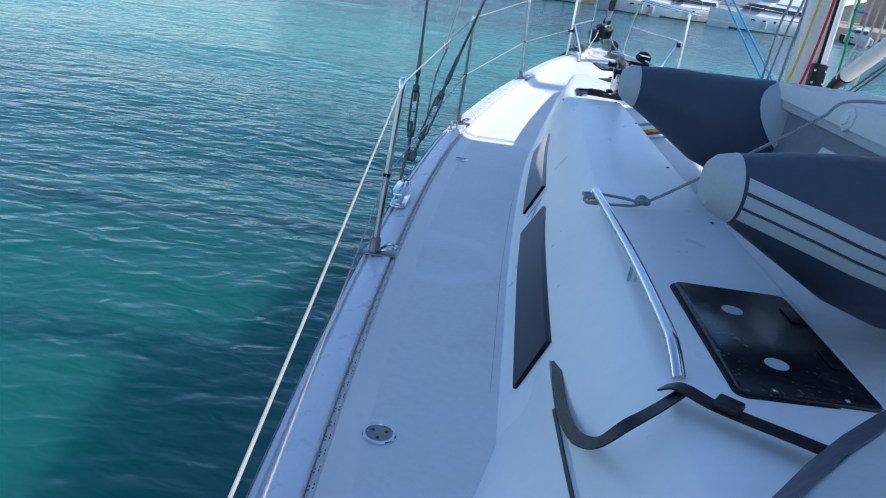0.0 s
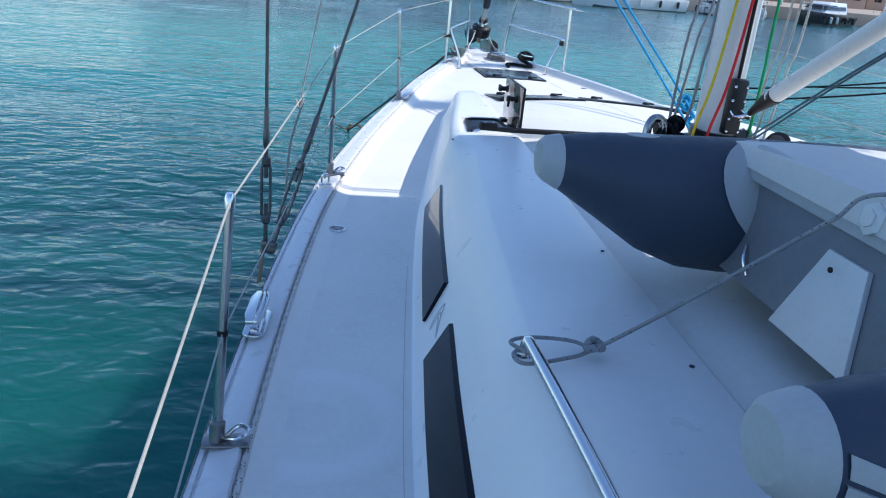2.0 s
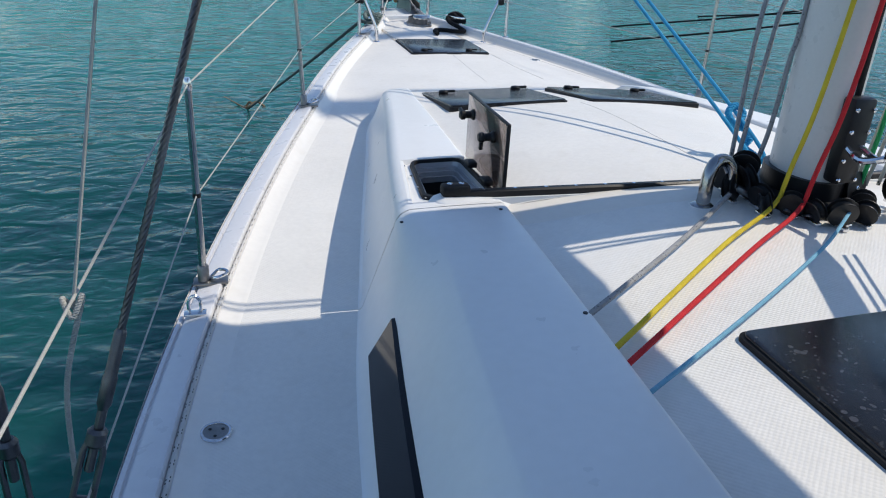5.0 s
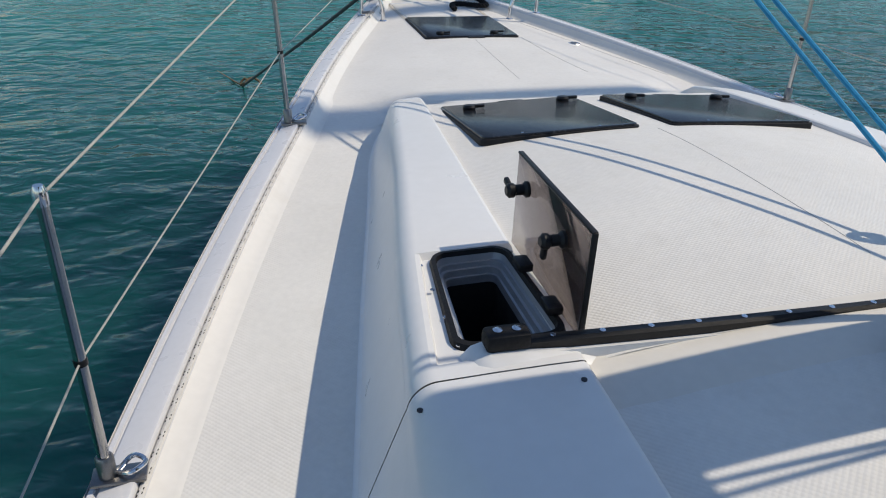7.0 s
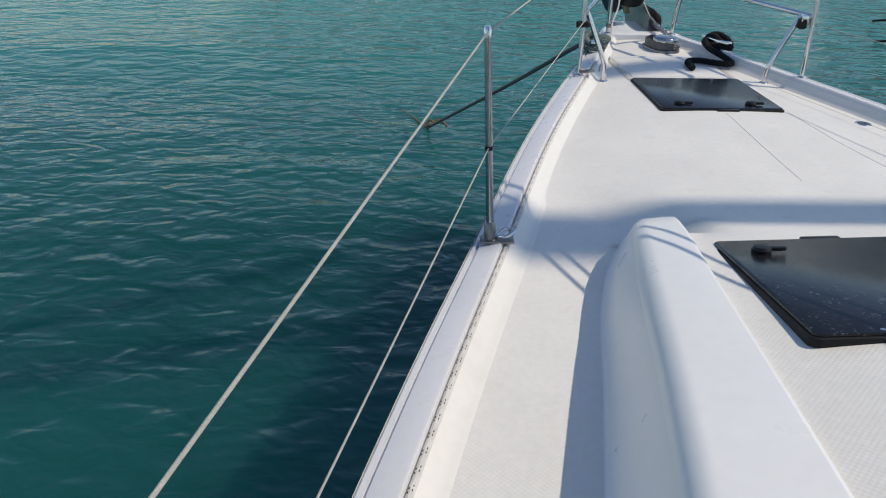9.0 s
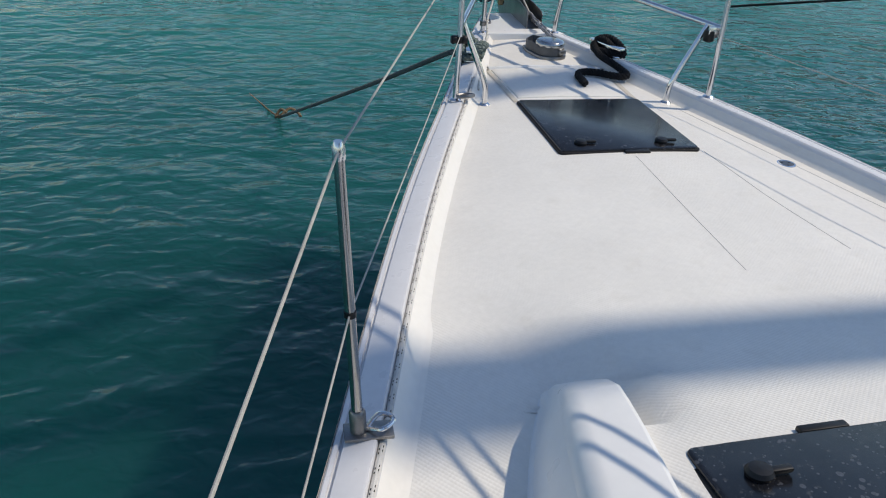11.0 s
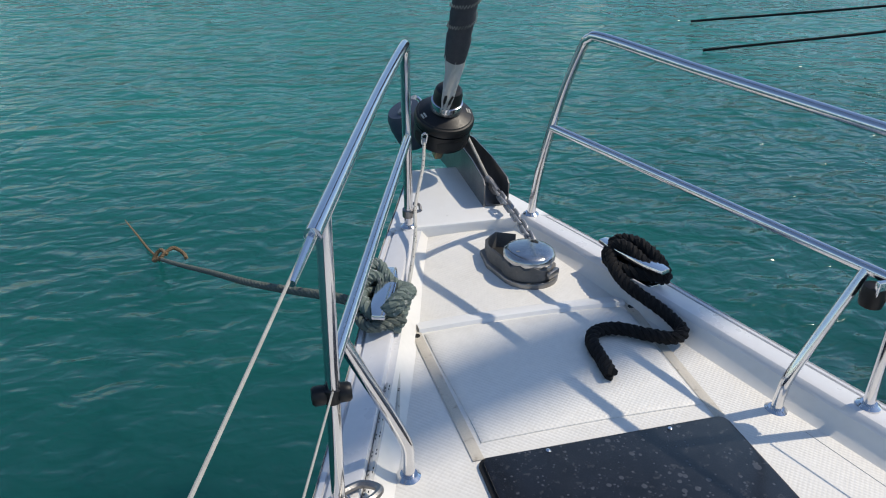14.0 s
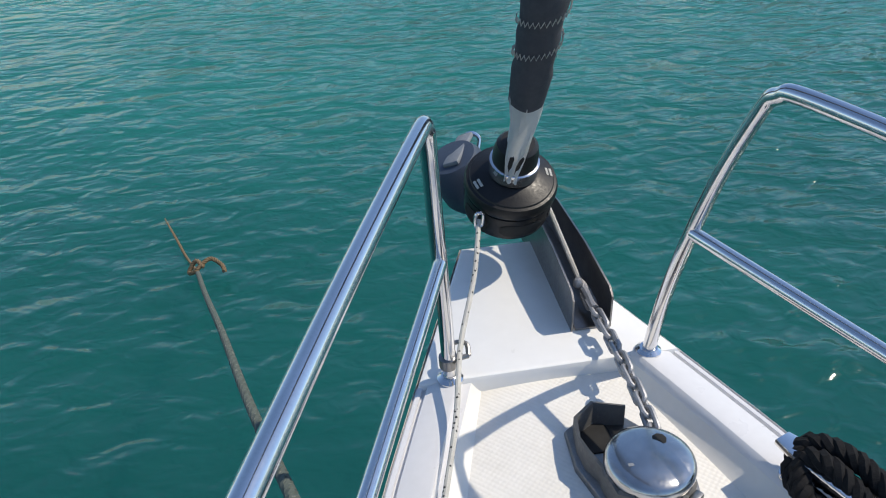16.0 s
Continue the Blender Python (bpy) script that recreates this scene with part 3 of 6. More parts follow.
for zz in (1.955, 2.01, 2.09, 2.15):
    for xx in (-0.027, 0.027):
        part("bolt", lathe_bm([(0.006, 0), (0.006, 0.004), (0.003, 0.006)], 8, (xx, MAST_Y - 0.166, zz), Euler((radians(90), 0, 0)).to_matrix()), STEEL, mast)
for zz, ln in ((7.3, 1.15), (12.2, 0.95)):
    for sgn in (-1, 1):
        part("spreader", tube_bm([(0, MAST_Y, zz), (sgn * ln, MAST_Y - 0.45, zz + 0.06)], 0.03, 8), ALU, mast)

boom = thing("boom", "white boom with the mainsail stowed in a grey cover", "boom", (0, 4.0, 2.85))
part("boom_spar", grid_bm([[(0.07 * math.cos(t), y, 3.04 + 0.1 * math.sin(t)) for t in (2 * math.pi * k / 20 for k in range(20))] for y in (4.08, 2, 0, -1.5)], True, True), ALU, boom)
rows = []
for k in range(24):
    y = 4.13 - k * 0.24
    w, h = 0.17 - 0.003 * k + 0.012 * math.sin(k * 2.1), 1.42 - 0.02 * k
    rows.append([(w * (1 - 0.75 * f) * sg, y, 3.06 + h * f) for sg, f in ((-1, 0), (-1.1, 0.25), (-1, 0.6), (-0.6, 1), (0.6, 1), (1, 0.6), (1.1, 0.25), (1, 0))])
part("sail_cover", grid_bm(rows, True, True), CHARCOAL, boom, "charcoal canvas sail cover laced along the boom")

vang = thing("boom_vang", "white rigid boom vang strut with a black end fitting", "vang", (0, 3.85, 2.1))
part("strut", tube_bm([(0, 3.83, 2.15), (0, 2.5, 2.97)], 0.034, 18), ALU, vang)
part("end_fitting", tube_bm([(0, 3.96, 2.06), (0, 3.92, 2.09), (0, 3.86, 2.13), (0, 3.80, 2.165)], [0.014, 0.02, 0.03, 0.036], 14), BLACK, vang, "black cast end fitting")
part("shackle", tube_bm(spline([(-0.02, 4.09, 2.05), (-0.025, 4.02, 2.03), (0, 3.97, 2.05), (0.025, 4.02, 2.03), (0.02, 4.09, 2.05)], 5), 0.009, 8), STEEL, vang)


STEP = Matrix.Translation((0.12, 0.07, 0))
for ob in (mast, boom, vang):
    ob.matrix_basis = STEP @ ob.matrix_basis


def rope(name, pts, r, mat, label, n=8, segs=8):
    return single(name, tube_bm(spline(pts, n), r, segs), mat, label, "rope")


def strand_bm(pts, r, pitch, strands=3, segs=6):
    """Laid rope: strands wound round a line."""
    fine = spline(pts, 14)
    bm = bmesh.new()
    lens = [0]
    for a, b in zip(fine, fine[1:]):
        lens.append(lens[-1] + (b - a).length)
    n = max(4, int(lens[-1] / pitch * 7))
    for s0 in range(strands):
        out = []
        u = None
        for k in range(n + 1):
            d = lens[-1] * k / n
            i = min(max(int(np.searchsorted(lens, d)) - 1, 0), len(fine) - 2)
            f = (d - lens[i]) / max(lens[i + 1] - lens[i], 1e-6)
            p = fine[i].lerp(fine[i + 1], f)
            t = (fine[i + 1] - fine[i]).normalized()
            u = t.orthogonal().normalized() if u is None else (u - t * u.dot(t)).normalized()
            w = t.cross(u)
            a = 2 * math.pi * (d / pitch + s0 / strands)
            out.append(p + 0.52 * r * (math.cos(a) * u + math.sin(a) * w))
        tube_bm(out, 0.56 * r, segs, bm)
    return bm


HAL = [("yellow", R_YEL, -0.02, 4.215, (-0.81, 3.649)), ("red", R_RED, 0.025, 4.17, (-0.81, 3.595))]
for nm, mt, x0, y0, (ex, ey) in HAL:
    rope("halyard", [(x0 + 0.16, MAST_Y - 0.06, 8.0), (x0 + 0.135, MAST_Y - 0.065, 4), (x0 + 0.055, y0 - 0.02, 2.4), (x0 - 0.005, y0 - 0.02, 1.97), (x0 - 0.05, y0 - 0.04, 1.875), (x0 - 0.3, y0 - 0.2, 1.85), (ex, ey, 1.815)], 0.0065, mt, nm + " halyard down the mast and across the roof")
rope("halyard", [(0.06, 4.37, 8.0), (0.055, 4.375, 3.0), (0.038, 4.38, 2.2), (0.015, 4.38, 1.96), (-0.06, 4.345, 1.882), (-0.4, 4.07, 1.85), (-0.8, 3.787, 1.815)], 0.007, R_GREY, "grey flecked halyard led across the roof")
rope("halyard", [(0.17, 4.53, 7.0), (0.115, 4.50, 3.0), (0.03, 4.46, 2.3), (-0.03, 4.42, 1.92)], 0.0068, R_GREY, "grey flecked halyard beside the mast")
rope("halyard", [(0.13, 4.56, 7.0), (0.06, 4.53, 3.0), (-0.01, 4.48, 2.3), (-0.045, 4.43, 1.92)], 0.0068, R_GREY, "grey flecked halyard beside the mast")
rope("halyard", [(0.09, 4.07, 1.89), (-0.1, 3.93, 1.865), (-0.45, 3.71, 1.845), (-0.8, 3.513, 1.815)], 0.0048, twisted("pale_blue_rope", (0.2, 0.42, 0.55)), "pale blue control line across the roof")
rope("halyard", [(0.06, 4.03, 8), (0.07, 4.06, 3), (0.1, 4.1, 2.2), (0.12, 4.14, 1.9)], 0.0065, R_GREEN, "green halyard beside the mast").matrix_basis = STEP
for xx, mt, lab in ((0.15, R_WHITE, "white halyard beside the mast"), (0.19, R_WHITE, "white halyard beside the mast"), (0.235, R_JACK, "flecked white halyard beside the mast")):
    rope("halyard", [(xx + 0.02, 4.12, 8), (xx + 0.03, 4.13, 3), (xx, 4.15, 2.2), (xx - 0.03, 4.16, 1.9)], 0.0055, mt, lab).matrix_basis = STEP
for x0, z0, mx, tail in ((0.076, 2.076, -0.064, (0.11, 4.47, 1.855)), (0.146, 2.067, -0.072, (0.17, 4.52, 1.86))):
    rope("topping_line", [tail] + [(x0 + mx * (y - 4.9), y, z0 + 0.462 * (y - 4.9)) for y in (4.66, 5.4, 7.0, 8.9)], 0.0065, R_BLUE, "blue line slanting up from the mast foot")
coil = [(0.16, 4.70, 1.96), (0.185, 4.72, 1.985), (0.16, 4.735, 2.01), (0.125, 4.72, 1.99), (0.14, 4.69, 1.955), (0.18, 4.68, 1.94), (0.17, 4.64, 1.92), (0.14, 4.62, 1.90), (0.16, 4.58, 1.88), (0.19, 4.56, 1.862)]
single("rope_coil", strand_bm(coil, 0.012, 0.03), R_BLUE, "knotted blue rope hitched at the mast foot", "rope")
for dx, dz in ((0, 0), (0.03, 0.01)):
    rope("vang_line", [(0.07 + dx, 3.93, 1.97), (0.08 + dx, 3.4, 2.32 + dz), (0.08 + dx, 2.7, 2.75 + dz)], 0.0042, R_TEAL, "dark blue-grey vang tackle line")


def block(at, turn, r=0.045):
    """A turning block: two cheeks, a sheave and a pin."""
    b = thing("turning_block", "black ball-bearing turning block at the mast foot", "block", at, "blocks round the mast foot")
    m = Euler([radians(a) for a in turn]).to_matrix()
    for off in (-0.014, 0.011):
        part("cheek", lathe_bm([(r * 0.9, 0), (r, 0.001), (r, 0.003), (r * 0.9, 0.004)], 20, Vector(at) + m @ Vector((0, 0, off)), m), BLACK, b)
    part("sheave", lathe_bm([(r * 0.8, 0), (r * 0.62, 0.009), (r * 0.8, 0.018)], 20, Vector(at) + m @ Vector((0, 0, -0.009)), m), RUBBER, b)
    part("pin", lathe_bm([(0.009, 0), (0.009, 0.002), (0.006, 0.004)], 12, Vector(at) + m @ Vector((0, 0, 0.015)), m), STEEL, b)
    part("strap", box_bm(0.02, r * 1.6, 0.012, 0.003, Vector(at) + Vector((0, 0, -r)), None), STEEL, b)
    b.matrix_basis = Matrix.Translation((0.06, 0.055, 0)) @ b.matrix_basis


for at, tr, r in (((-0.15, 4.33, 1.9), (0, 85, 20), 0.05), ((-0.17, 4.26, 1.885), (80, 10, 30), 0.04), ((-0.12, 4.19, 1.88), (20, 70, 40), 0.034), ((-0.14, 4.14, 1.875), (75, 20, 60), 0.032), ((-0.07, 4.12, 1.88), (10, 80, 60), 0.034), ((-0.03, 4.07, 1.875), (65, 25, 80), 0.032), ((0.05, 4.05, 1.88), (0, 80, 100), 0.034), ((0.11, 4.04, 1.875), (70, 20, 120), 0.034), ((0.15, 4.1, 1.88), (80, 0, 140), 0.036), ((-0.1, 4.31, 1.93), (5, 75, 50), 0.042), ((0.15, 4.15, 1.905), (80, 0, 20), 0.05), ((0.2, 4.2, 1.905), (75, 10, 40), 0.05), ((0.2, 4.38, 1.905), (80, 0, 80), 0.05), ((-0.12, 4.26, 1.9), (70, 30, 70), 0.048), ((0.02, 4.03, 1.885), (15, 70, 90), 0.04), ((0.27, 4.08, 1.9), (82, 0, 15), 0.055), ((0.33, 4.15, 1.9), (82, 0, -10), 0.055)):
    block(at, tr, r)

eye = thing("deck_eye", "thick polished steel hooked deck eye on the coachroof", "deck fitting", (-0.19, 4.30, 1.835))
part("eye_bar", tube_bm(spline([(-0.197, 4.31, 1.83), (-0.195, 4.312, 1.88), (-0.188, 4.318, 1.925), (-0.168, 4.325, 1.955), (-0.138, 4.33, 1.958), (-0.116, 4.328, 1.938), (-0.108, 4.322, 1.91), (-0.112, 4.318, 1.885)], 8), 0.0195, 16), POST, eye)
part("eye_base", lathe_bm([(0.036, 0), (0.036, 0.006), (0.026, 0.012)], 20, (-0.197, 4.31, 1.826)), POST, eye)
part("eye_shackle", tube_bm([(-0.112, 4.318, 1.89), (-0.075, 4.30, 1.872), (-0.045, 4.285, 1.866)], [0.009, 0.013, 0.011], 10), DULL_STEEL, eye)

track = thing("jib_track", "black curved jib sheet track across the coachroof", "track", (0, 4.47, 1.86))
track_z = lambda x: 1.846 - 0.012 * (x / 0.9) ** 2
rows = []
for x in np.linspace(-0.86, 0.86, 31):
    z, y = track_z(x) - 0.009, track_y(x)
    rows.append([(x, y - 0.012, z - 0.02), (x, y - 0.013, z + 0.004), (x, y - 0.007, z + 0.009), (x, y + 0.007, z + 0.009), (x, y + 0.013, z + 0.004), (x, y + 0.012, z - 0.02)])
part("rail", grid_bm(rows, True, True), BLACK, track)
part("rail_base", grid_bm([[(x, track_y(x) + a, track_z(x) + h) for a, h in ((-0.022, -0.05), (-0.02, -0.022), (0.02, -0.022), (0.022, -0.05))] for x in np.linspace(-0.86, 0.86, 21)], True, True), GEL, track, "white moulded plinth under the rail")
for sgn in (-1, 1):
    part("end_stop", box_bm(0.085, 0.045, 0.036, 0.01, (sgn * 0.885, track_y(0.9), 1.835)), RUBBER, track, "black rubber end stop")
    rows = [[(sgn * x, y, z) for y, z in ((4.445, zt - 0.05), (4.462, zt - 0.012), (4.49, zt), (4.535, zt), (4.55, zt - 0.02), (4.56, zt - 0.06))] for x, zt in ((0.62, 1.768), (0.70, 1.795), (0.78, 1.816), (0.92, 1.82), (0.945, 1.812), (0.965, 1.79), (0.985, 1.76))]
    part("end_support", grid_bm(rows, False, False), GEL, track, "white moulded support")
    for d in (-0.018, 0.018):
        part("screw", lathe_bm([(0.009, 0), (0.009, 0.002), (0.005, 0.003)], 10, (sgn * 0.885 + d, track_y(0.9), 1.853)), STEEL, track)
for k in range(18):
    x = -0.8 + k * 0.094
    part("screw", lathe_bm([(0.006, 0), (0.006, 0.0015), (0.003, 0.002)], 8, (x, track_y(x), track_z(x) - 0.0004)), STEEL, track)


DARK_STEEL = material("tarnished_rigging_steel", (0.15, 0.148, 0.15), 0.38, 1.0, vary=0.25, scale=25)
TARNISH = material("tarnished_bronze", (0.3, 0.2, 0.13), 0.5, 0.5, vary=0.25, scale=25, dirt=0.3)


def shroud(name, foot, way, label):
    """Laid wire, swaged end, turnbuckle with an open body, fork toggle and chainplate."""
    f, w = Vector(foot), Vector(way).normalized()
    sh = thing(name, label, "rigging", foot, "port shrouds")
    q = w.cross(Vector((0, 1, 0))).normalized()
    n = w.cross(q)
    side = Matrix((q, n, w)).transposed()
    if name == "cap_shroud":
        part("chainplate", box_bm(0.012, 0.045, 0.12, 0.003, f + Vector((-0.012, -0.018, -0.06)), Euler((radians(-22), radians(6), 0)).to_matrix()), TARNISH, sh, "tarnished bronze chainplate")
    tg = part("toggle", box_bm(0.03, 0.026, 0.045, 0.008, f + w * 0.0, side), DARK_STEEL, sh, "steel fork toggle")
    part("toggle_pin", tube_bm([f - n * 0.02, f + n * 0.02], 0.0085, 12), DARK_STEEL, tg)
    part("lower_screw", tube_bm([f + w * 0.015, f + w * 0.15], 0.0068, 10), DARK_STEEL, sh, "threaded lower screw")
    for sg in (-1, 1):
        part("body_bar", tube_bm([f + w * 0.09 + q * 0.007 * sg, f + w * 0.115 + q * sg * 0.0135, f + w * 0.265 + q * sg * 0.0135, f + w * 0.29 + q * 0.007 * sg], 0.0048, 8), DARK_STEEL, sh)
    for d in (0.08, 0.275):
        part("body_end", tube_bm([f + w * d, f + w * (d + 0.006), f + w * (d + 0.024), f + w * (d + 0.03)], [0.010, 0.0145, 0.0145, 0.010], 12), DARK_STEEL, sh)
    part("stop_pin", tube_bm([f + w * 0.19 - q * 0.016, f + w * 0.19 + q * 0.016], 0.0022, 6), DARK_STEEL, sh)
    part("upper_screw", tube_bm([f + w * 0.235, f + w * 0.345], 0.0068, 10), DARK_STEEL, sh, "threaded upper screw")
    part("swage", tube_bm([f + w * 0.335, f + w * 0.345, f + w * 0.385, f + w * 0.39, f + w * 0.455, f + w * 0.462], [0.007, 0.0105, 0.0105, 0.0088, 0.0088, 0.006], 12), DARK_STEEL, sh)
    part("wire", strand_bm([f + w * 0.455, f + w * 0.8, f + w * 1.3], 0.0056, 0.06, 5, 5), DARK_STEEL, sh, "laid steel wire")
    part("upper_wire", tube_bm([f + w * 1.29, f + w * 12], 0.0052, 8), DARK_STEEL, sh)


shroud("cap_shroud", (-1.814, 3.462, 1.605), (0.002, 0.012, 1.0), "steel cap shroud with a turnbuckle at the deck edge")
shroud("lower_shroud", (-1.792, 3.452, 1.605), (0.312, 0.13, 1.0), "steel lower shroud with a turnbuckle at the deck edge")

# ---------------------------------------------------------------- rails and lifelines
STANS = [((-1.85, -0.2, 1.53), (-1.80, -0.2, 1.865)), ((-1.832, 2.478, 1.53), (-1.808, 2.555, 2.06)), ((-1.611, 4.635, 1.53), (-1.604, 4.597, 2.135)), ((-1.15, 6.43, 1.592), (-1.18, 6.465, 2.193))]


def stanchion(foot, top):
    f, t = Vector(foot), Vector(top)
    st = thing("stanchion", "polished steel stanchion in a deck-edge socket", "stanchion", foot, "stanchions along the deck edge")
    part("post", tube_bm([f + (t - f) * q for q in (0, 0.3, 0.62, 0.98)], [0.0112, 0.0106, 0.01, 0.0094], 14), POST, st)
    part("cap", tube_bm([t - (t - f).normalized() * 0.02, t + Vector((0, 0, 0.002)), t + Vector((0, 0, 0.012))], [0.0112, 0.0116, 0.0075], 14), STEEL, st)
    part("socket", tube_bm([f, f + (t - f) * 0.09, f + (t - f) * 0.1], [0.017, 0.017, 0.013], 14), DULL_STEEL, st)
    sg = 1 if foot[0] < 0 else -1
    part("base_plate", box_bm(0.1, 0.05, 0.008, 0.003, f + Vector((0.02 * sg, 0, 0.004))), DULL_STEEL, st)
    part("lacing_eye", tube_bm(spline([f + Vector((0.015 * sg, 0, 0.012)), f + Vector((0.045 * sg, 0.02, 0.03)), f + Vector((0.07 * sg, 0, 0.03)), f + Vector((0.045 * sg, -0.02, 0.025)), f + Vector((0.015 * sg, 0, 0.012))], 5), 0.005, 8), STEEL, st)
    mid = f + (t - f) * 0.47
    part("ferrule", tube_bm([mid - Vector((0, 0, 0.006)), mid + Vector((0, 0, 0.006))], 0.0118, 12), BLACK, st)


for f, t in STANS:
    stanchion(f, t)
    if f[1] > 3:
        stanchion((-f[0], *f[1:]), (-t[0], *t[1:]))
for sg in (1, -1):
    tops = [(x * sg, y, z - 0.006) for _, (x, y, z) in STANS]
    mids = [tuple((a[k] + (b[k] - a[k]) * 0.47) * (sg if k == 0 else 1) for k in range(3)) for a, b in STANS]
    if sg < 0:
        tops, mids = tops[2:], mids[2:]
    single("lifeline", tube_bm(tops + [(-0.6 * sg, 8.22, 2.203)], 0.0024, 8), R_WHITE, "white sheathed upper lifeline through the stanchions", "lifeline", "lifelines")
    single("lifeline", tube_bm(mids + [(-0.575 * sg, 8.26, 1.90)], 0.002, 8), R_WHITE, "thin lower lifeline through the stanchions", "lifeline", "lifelines")
knot = Vector((-1.715, 3.525, 2.074))
single("lashing", strand_bm([knot + Vector((0.012, 0, 0.012)), knot + Vector((0, 0.015, -0.012)), knot + Vector((-0.012, 0, 0.012)), knot + Vector((0, -0.015, -0.01)), knot + Vector((0.012, 0.004, 0.01)), (-1.74, 3.52, 1.95), (-1.755, 3.53, 1.78)], 0.004, 0.012), R_WHITE, "white cord lashing tied to the lifeline", "rope")
single("signal_cord", tube_bm([knot, (-1.62, 3.62, 2.6), (-1.5, 3.75, 3.4)], 0.0026, 6), R_WHITE, "thin cord leading up from the lashing", "rope")


def pulpit(sg):
    pl = thing("pulpit", "polished steel tube bow pulpit half", "pulpit", (sg * 0.4, 8.8, 1.64), "bow pulpit halves")
    back = 0.065 if sg > 0 else 0.02
    P = lambda x, y, z: (sg * (x + (0.02 if sg > 0 else 0) * smooth(1.95, 2.2, z) * (y > 9)), y - back * smooth(1.95, 2.2, z) * (y > 9), z + (0.012 if sg > 0 else 0) * (z > 2.1))
    part("top_rail", tube_bm(spline([P(0.592, 8.23, 2.203), P(0.573, 8.285, 2.207), P(0.398, 8.79, 2.222), P(0.262, 9.17, 2.238), P(0.241, 9.232, 2.228), P(0.234, 9.262, 2.19), P(0.226, 9.275, 2.05), P(0.212, 9.31, 1.82), P(0.203, 9.338, 1.64)], 7), 0.0135, 14), STEEL, pl)
    part("aft_post", tube_bm([P(0.576, 8.27, 1.632), P(0.573, 8.275, 1.9), P(0.57, 8.292, 2.205)], 0.0125, 14), STEEL, pl)
    part("mid_rail", tube_bm([P(0.573, 8.275, 1.935), P(0.4, 8.77, 1.945), P(0.222, 9.27, 1.955)], 0.0125, 14), STEEL, pl)
    part("brace", tube_bm(spline([P(0.425, 8.362, 1.578), P(0.426, 8.36, 1.63), P(0.431, 8.358, 1.672), P(0.46, 8.356, 1.745), P(0.50, 8.354, 1.835), P(0.545, 8.352, 1.935)], 6), 0.0125, 14), STEEL, pl)
    for q in ((0.576, 8.27, 1.632), (0.425, 8.362, 1.576), (0.203, 9.338, 1.637)):
        part("foot_flange", lathe_bm([(0.026, 0), (0.026, 0.006), (0.018, 0.012)], 18, P(*q)), STEEL, pl)
    part("wire_end", tube_bm([P(0.592, 8.235, 2.203), P(0.632, 8.11, 2.2)], [0.008, 0.005], 10), STEEL, pl)
    return pl


pulpit(-1)
pulpit(1)
lamp = thing("navigation_lamp", "small black navigation lamp clamped under the pulpit brace", "lamp", (0.545, 8.3, 1.9))
part("lamp_body", lathe_bm([(0.012, 0), (0.023, 0.006), (0.026, 0.03), (0.023, 0.05), (0.012, 0.055)], 16, (0.535, 8.31, 1.87)), BLACK, lamp)
part("lamp_bracket", box_bm(0.05, 0.012, 0.05, 0.003, (0.545, 8.295, 1.915)), STEEL, lamp)
socket = thing("stanchion_shackle", "dull steel snap shackle hung on the pulpit foot", "deck fitting", (-0.54, 8.27, 1.65))
part("shackle_body", tube_bm(spline([(-0.575, 8.25, 1.655), (-0.53, 8.24, 1.66), (-0.50, 8.27, 1.655), (-0.53, 8.295, 1.65), (-0.575, 8.28, 1.65)], 5), 0.008, 8), DULL_STEEL, socket)

# flecked line along the foot of the raised edge
jack = [(-(edge(y) - 0.1055), y, rail_z(y) - 0.0095) for y in np.arange(0.2, 8.8, 0.35)]
line = thing("jackline", "white line with paired black flecks along the raised deck edge", "rope", jack[0])
path = spline(jack, 4)
part("core", tube_bm(path, 0.0072, 8), twisted("clean_white_line", (0.66, 0.64, 0.6)), line)
bm = bmesh.new()
d = 0.0
for a, b in zip(path, path[1:]):
    ln, t = (b - a).length, (b - a).normalized()
    u = Vector((t.y, -t.x, 0))
    while d < ln:
        for off, lift in ((-0.0032, 0.0067), (0.0034, 0.0066)):
            for k in (0.0, 0.011):
                p = a + t * (d + k + off * 1.2) + u * off + Vector((0, 0, lift))
                bm.faces.new([bm.verts.new(p + t * h * 0.0027 + u * g * 0.0014 + Vector((0, 0, -0.0005 * abs(g)))) for h, g in ((-1, -1), (1, -1), (1, 1), (-1, 1))])
        d += 0.05
    d -= ln
tagged(part("flecks", bm, R_BLACK, line), "paired black flecks woven in the line", kind="stuff")


def cleat(at, turn, ln=0.24, group="folding cleats"):
    """Flat-topped horn cleat on a base plate."""
    c = thing("cleat", "flat-topped polished steel mooring cleat", "cleat", at, group)
    m = Matrix.Translation(at) @ Euler((0, 0, radians(turn))).to_matrix().to_4x4()
    for nm, bm in (("base_plate", slab_bm(rounded(-0.03, 0.03, -ln * 0.42, ln * 0.42, 0.02), 0, 0.006, 0.002)),
                   ("stem", box_bm(0.032, 0.1, 0.05, 0.01, (0, 0, 0.028))),
                   ("horn_plate", slab_bm([(-0.016, -ln / 2), (0.016, -ln / 2), (0.026, -ln * 0.28), (0.026, ln * 0.28), (0.016, ln / 2), (-0.016, ln / 2), (-0.026, ln * 0.28), (-0.026, -ln * 0.28)], 0.048, 0.06, 0.004))):
        bm.transform(m)
        part(nm, bm, STEEL, c)
    return c


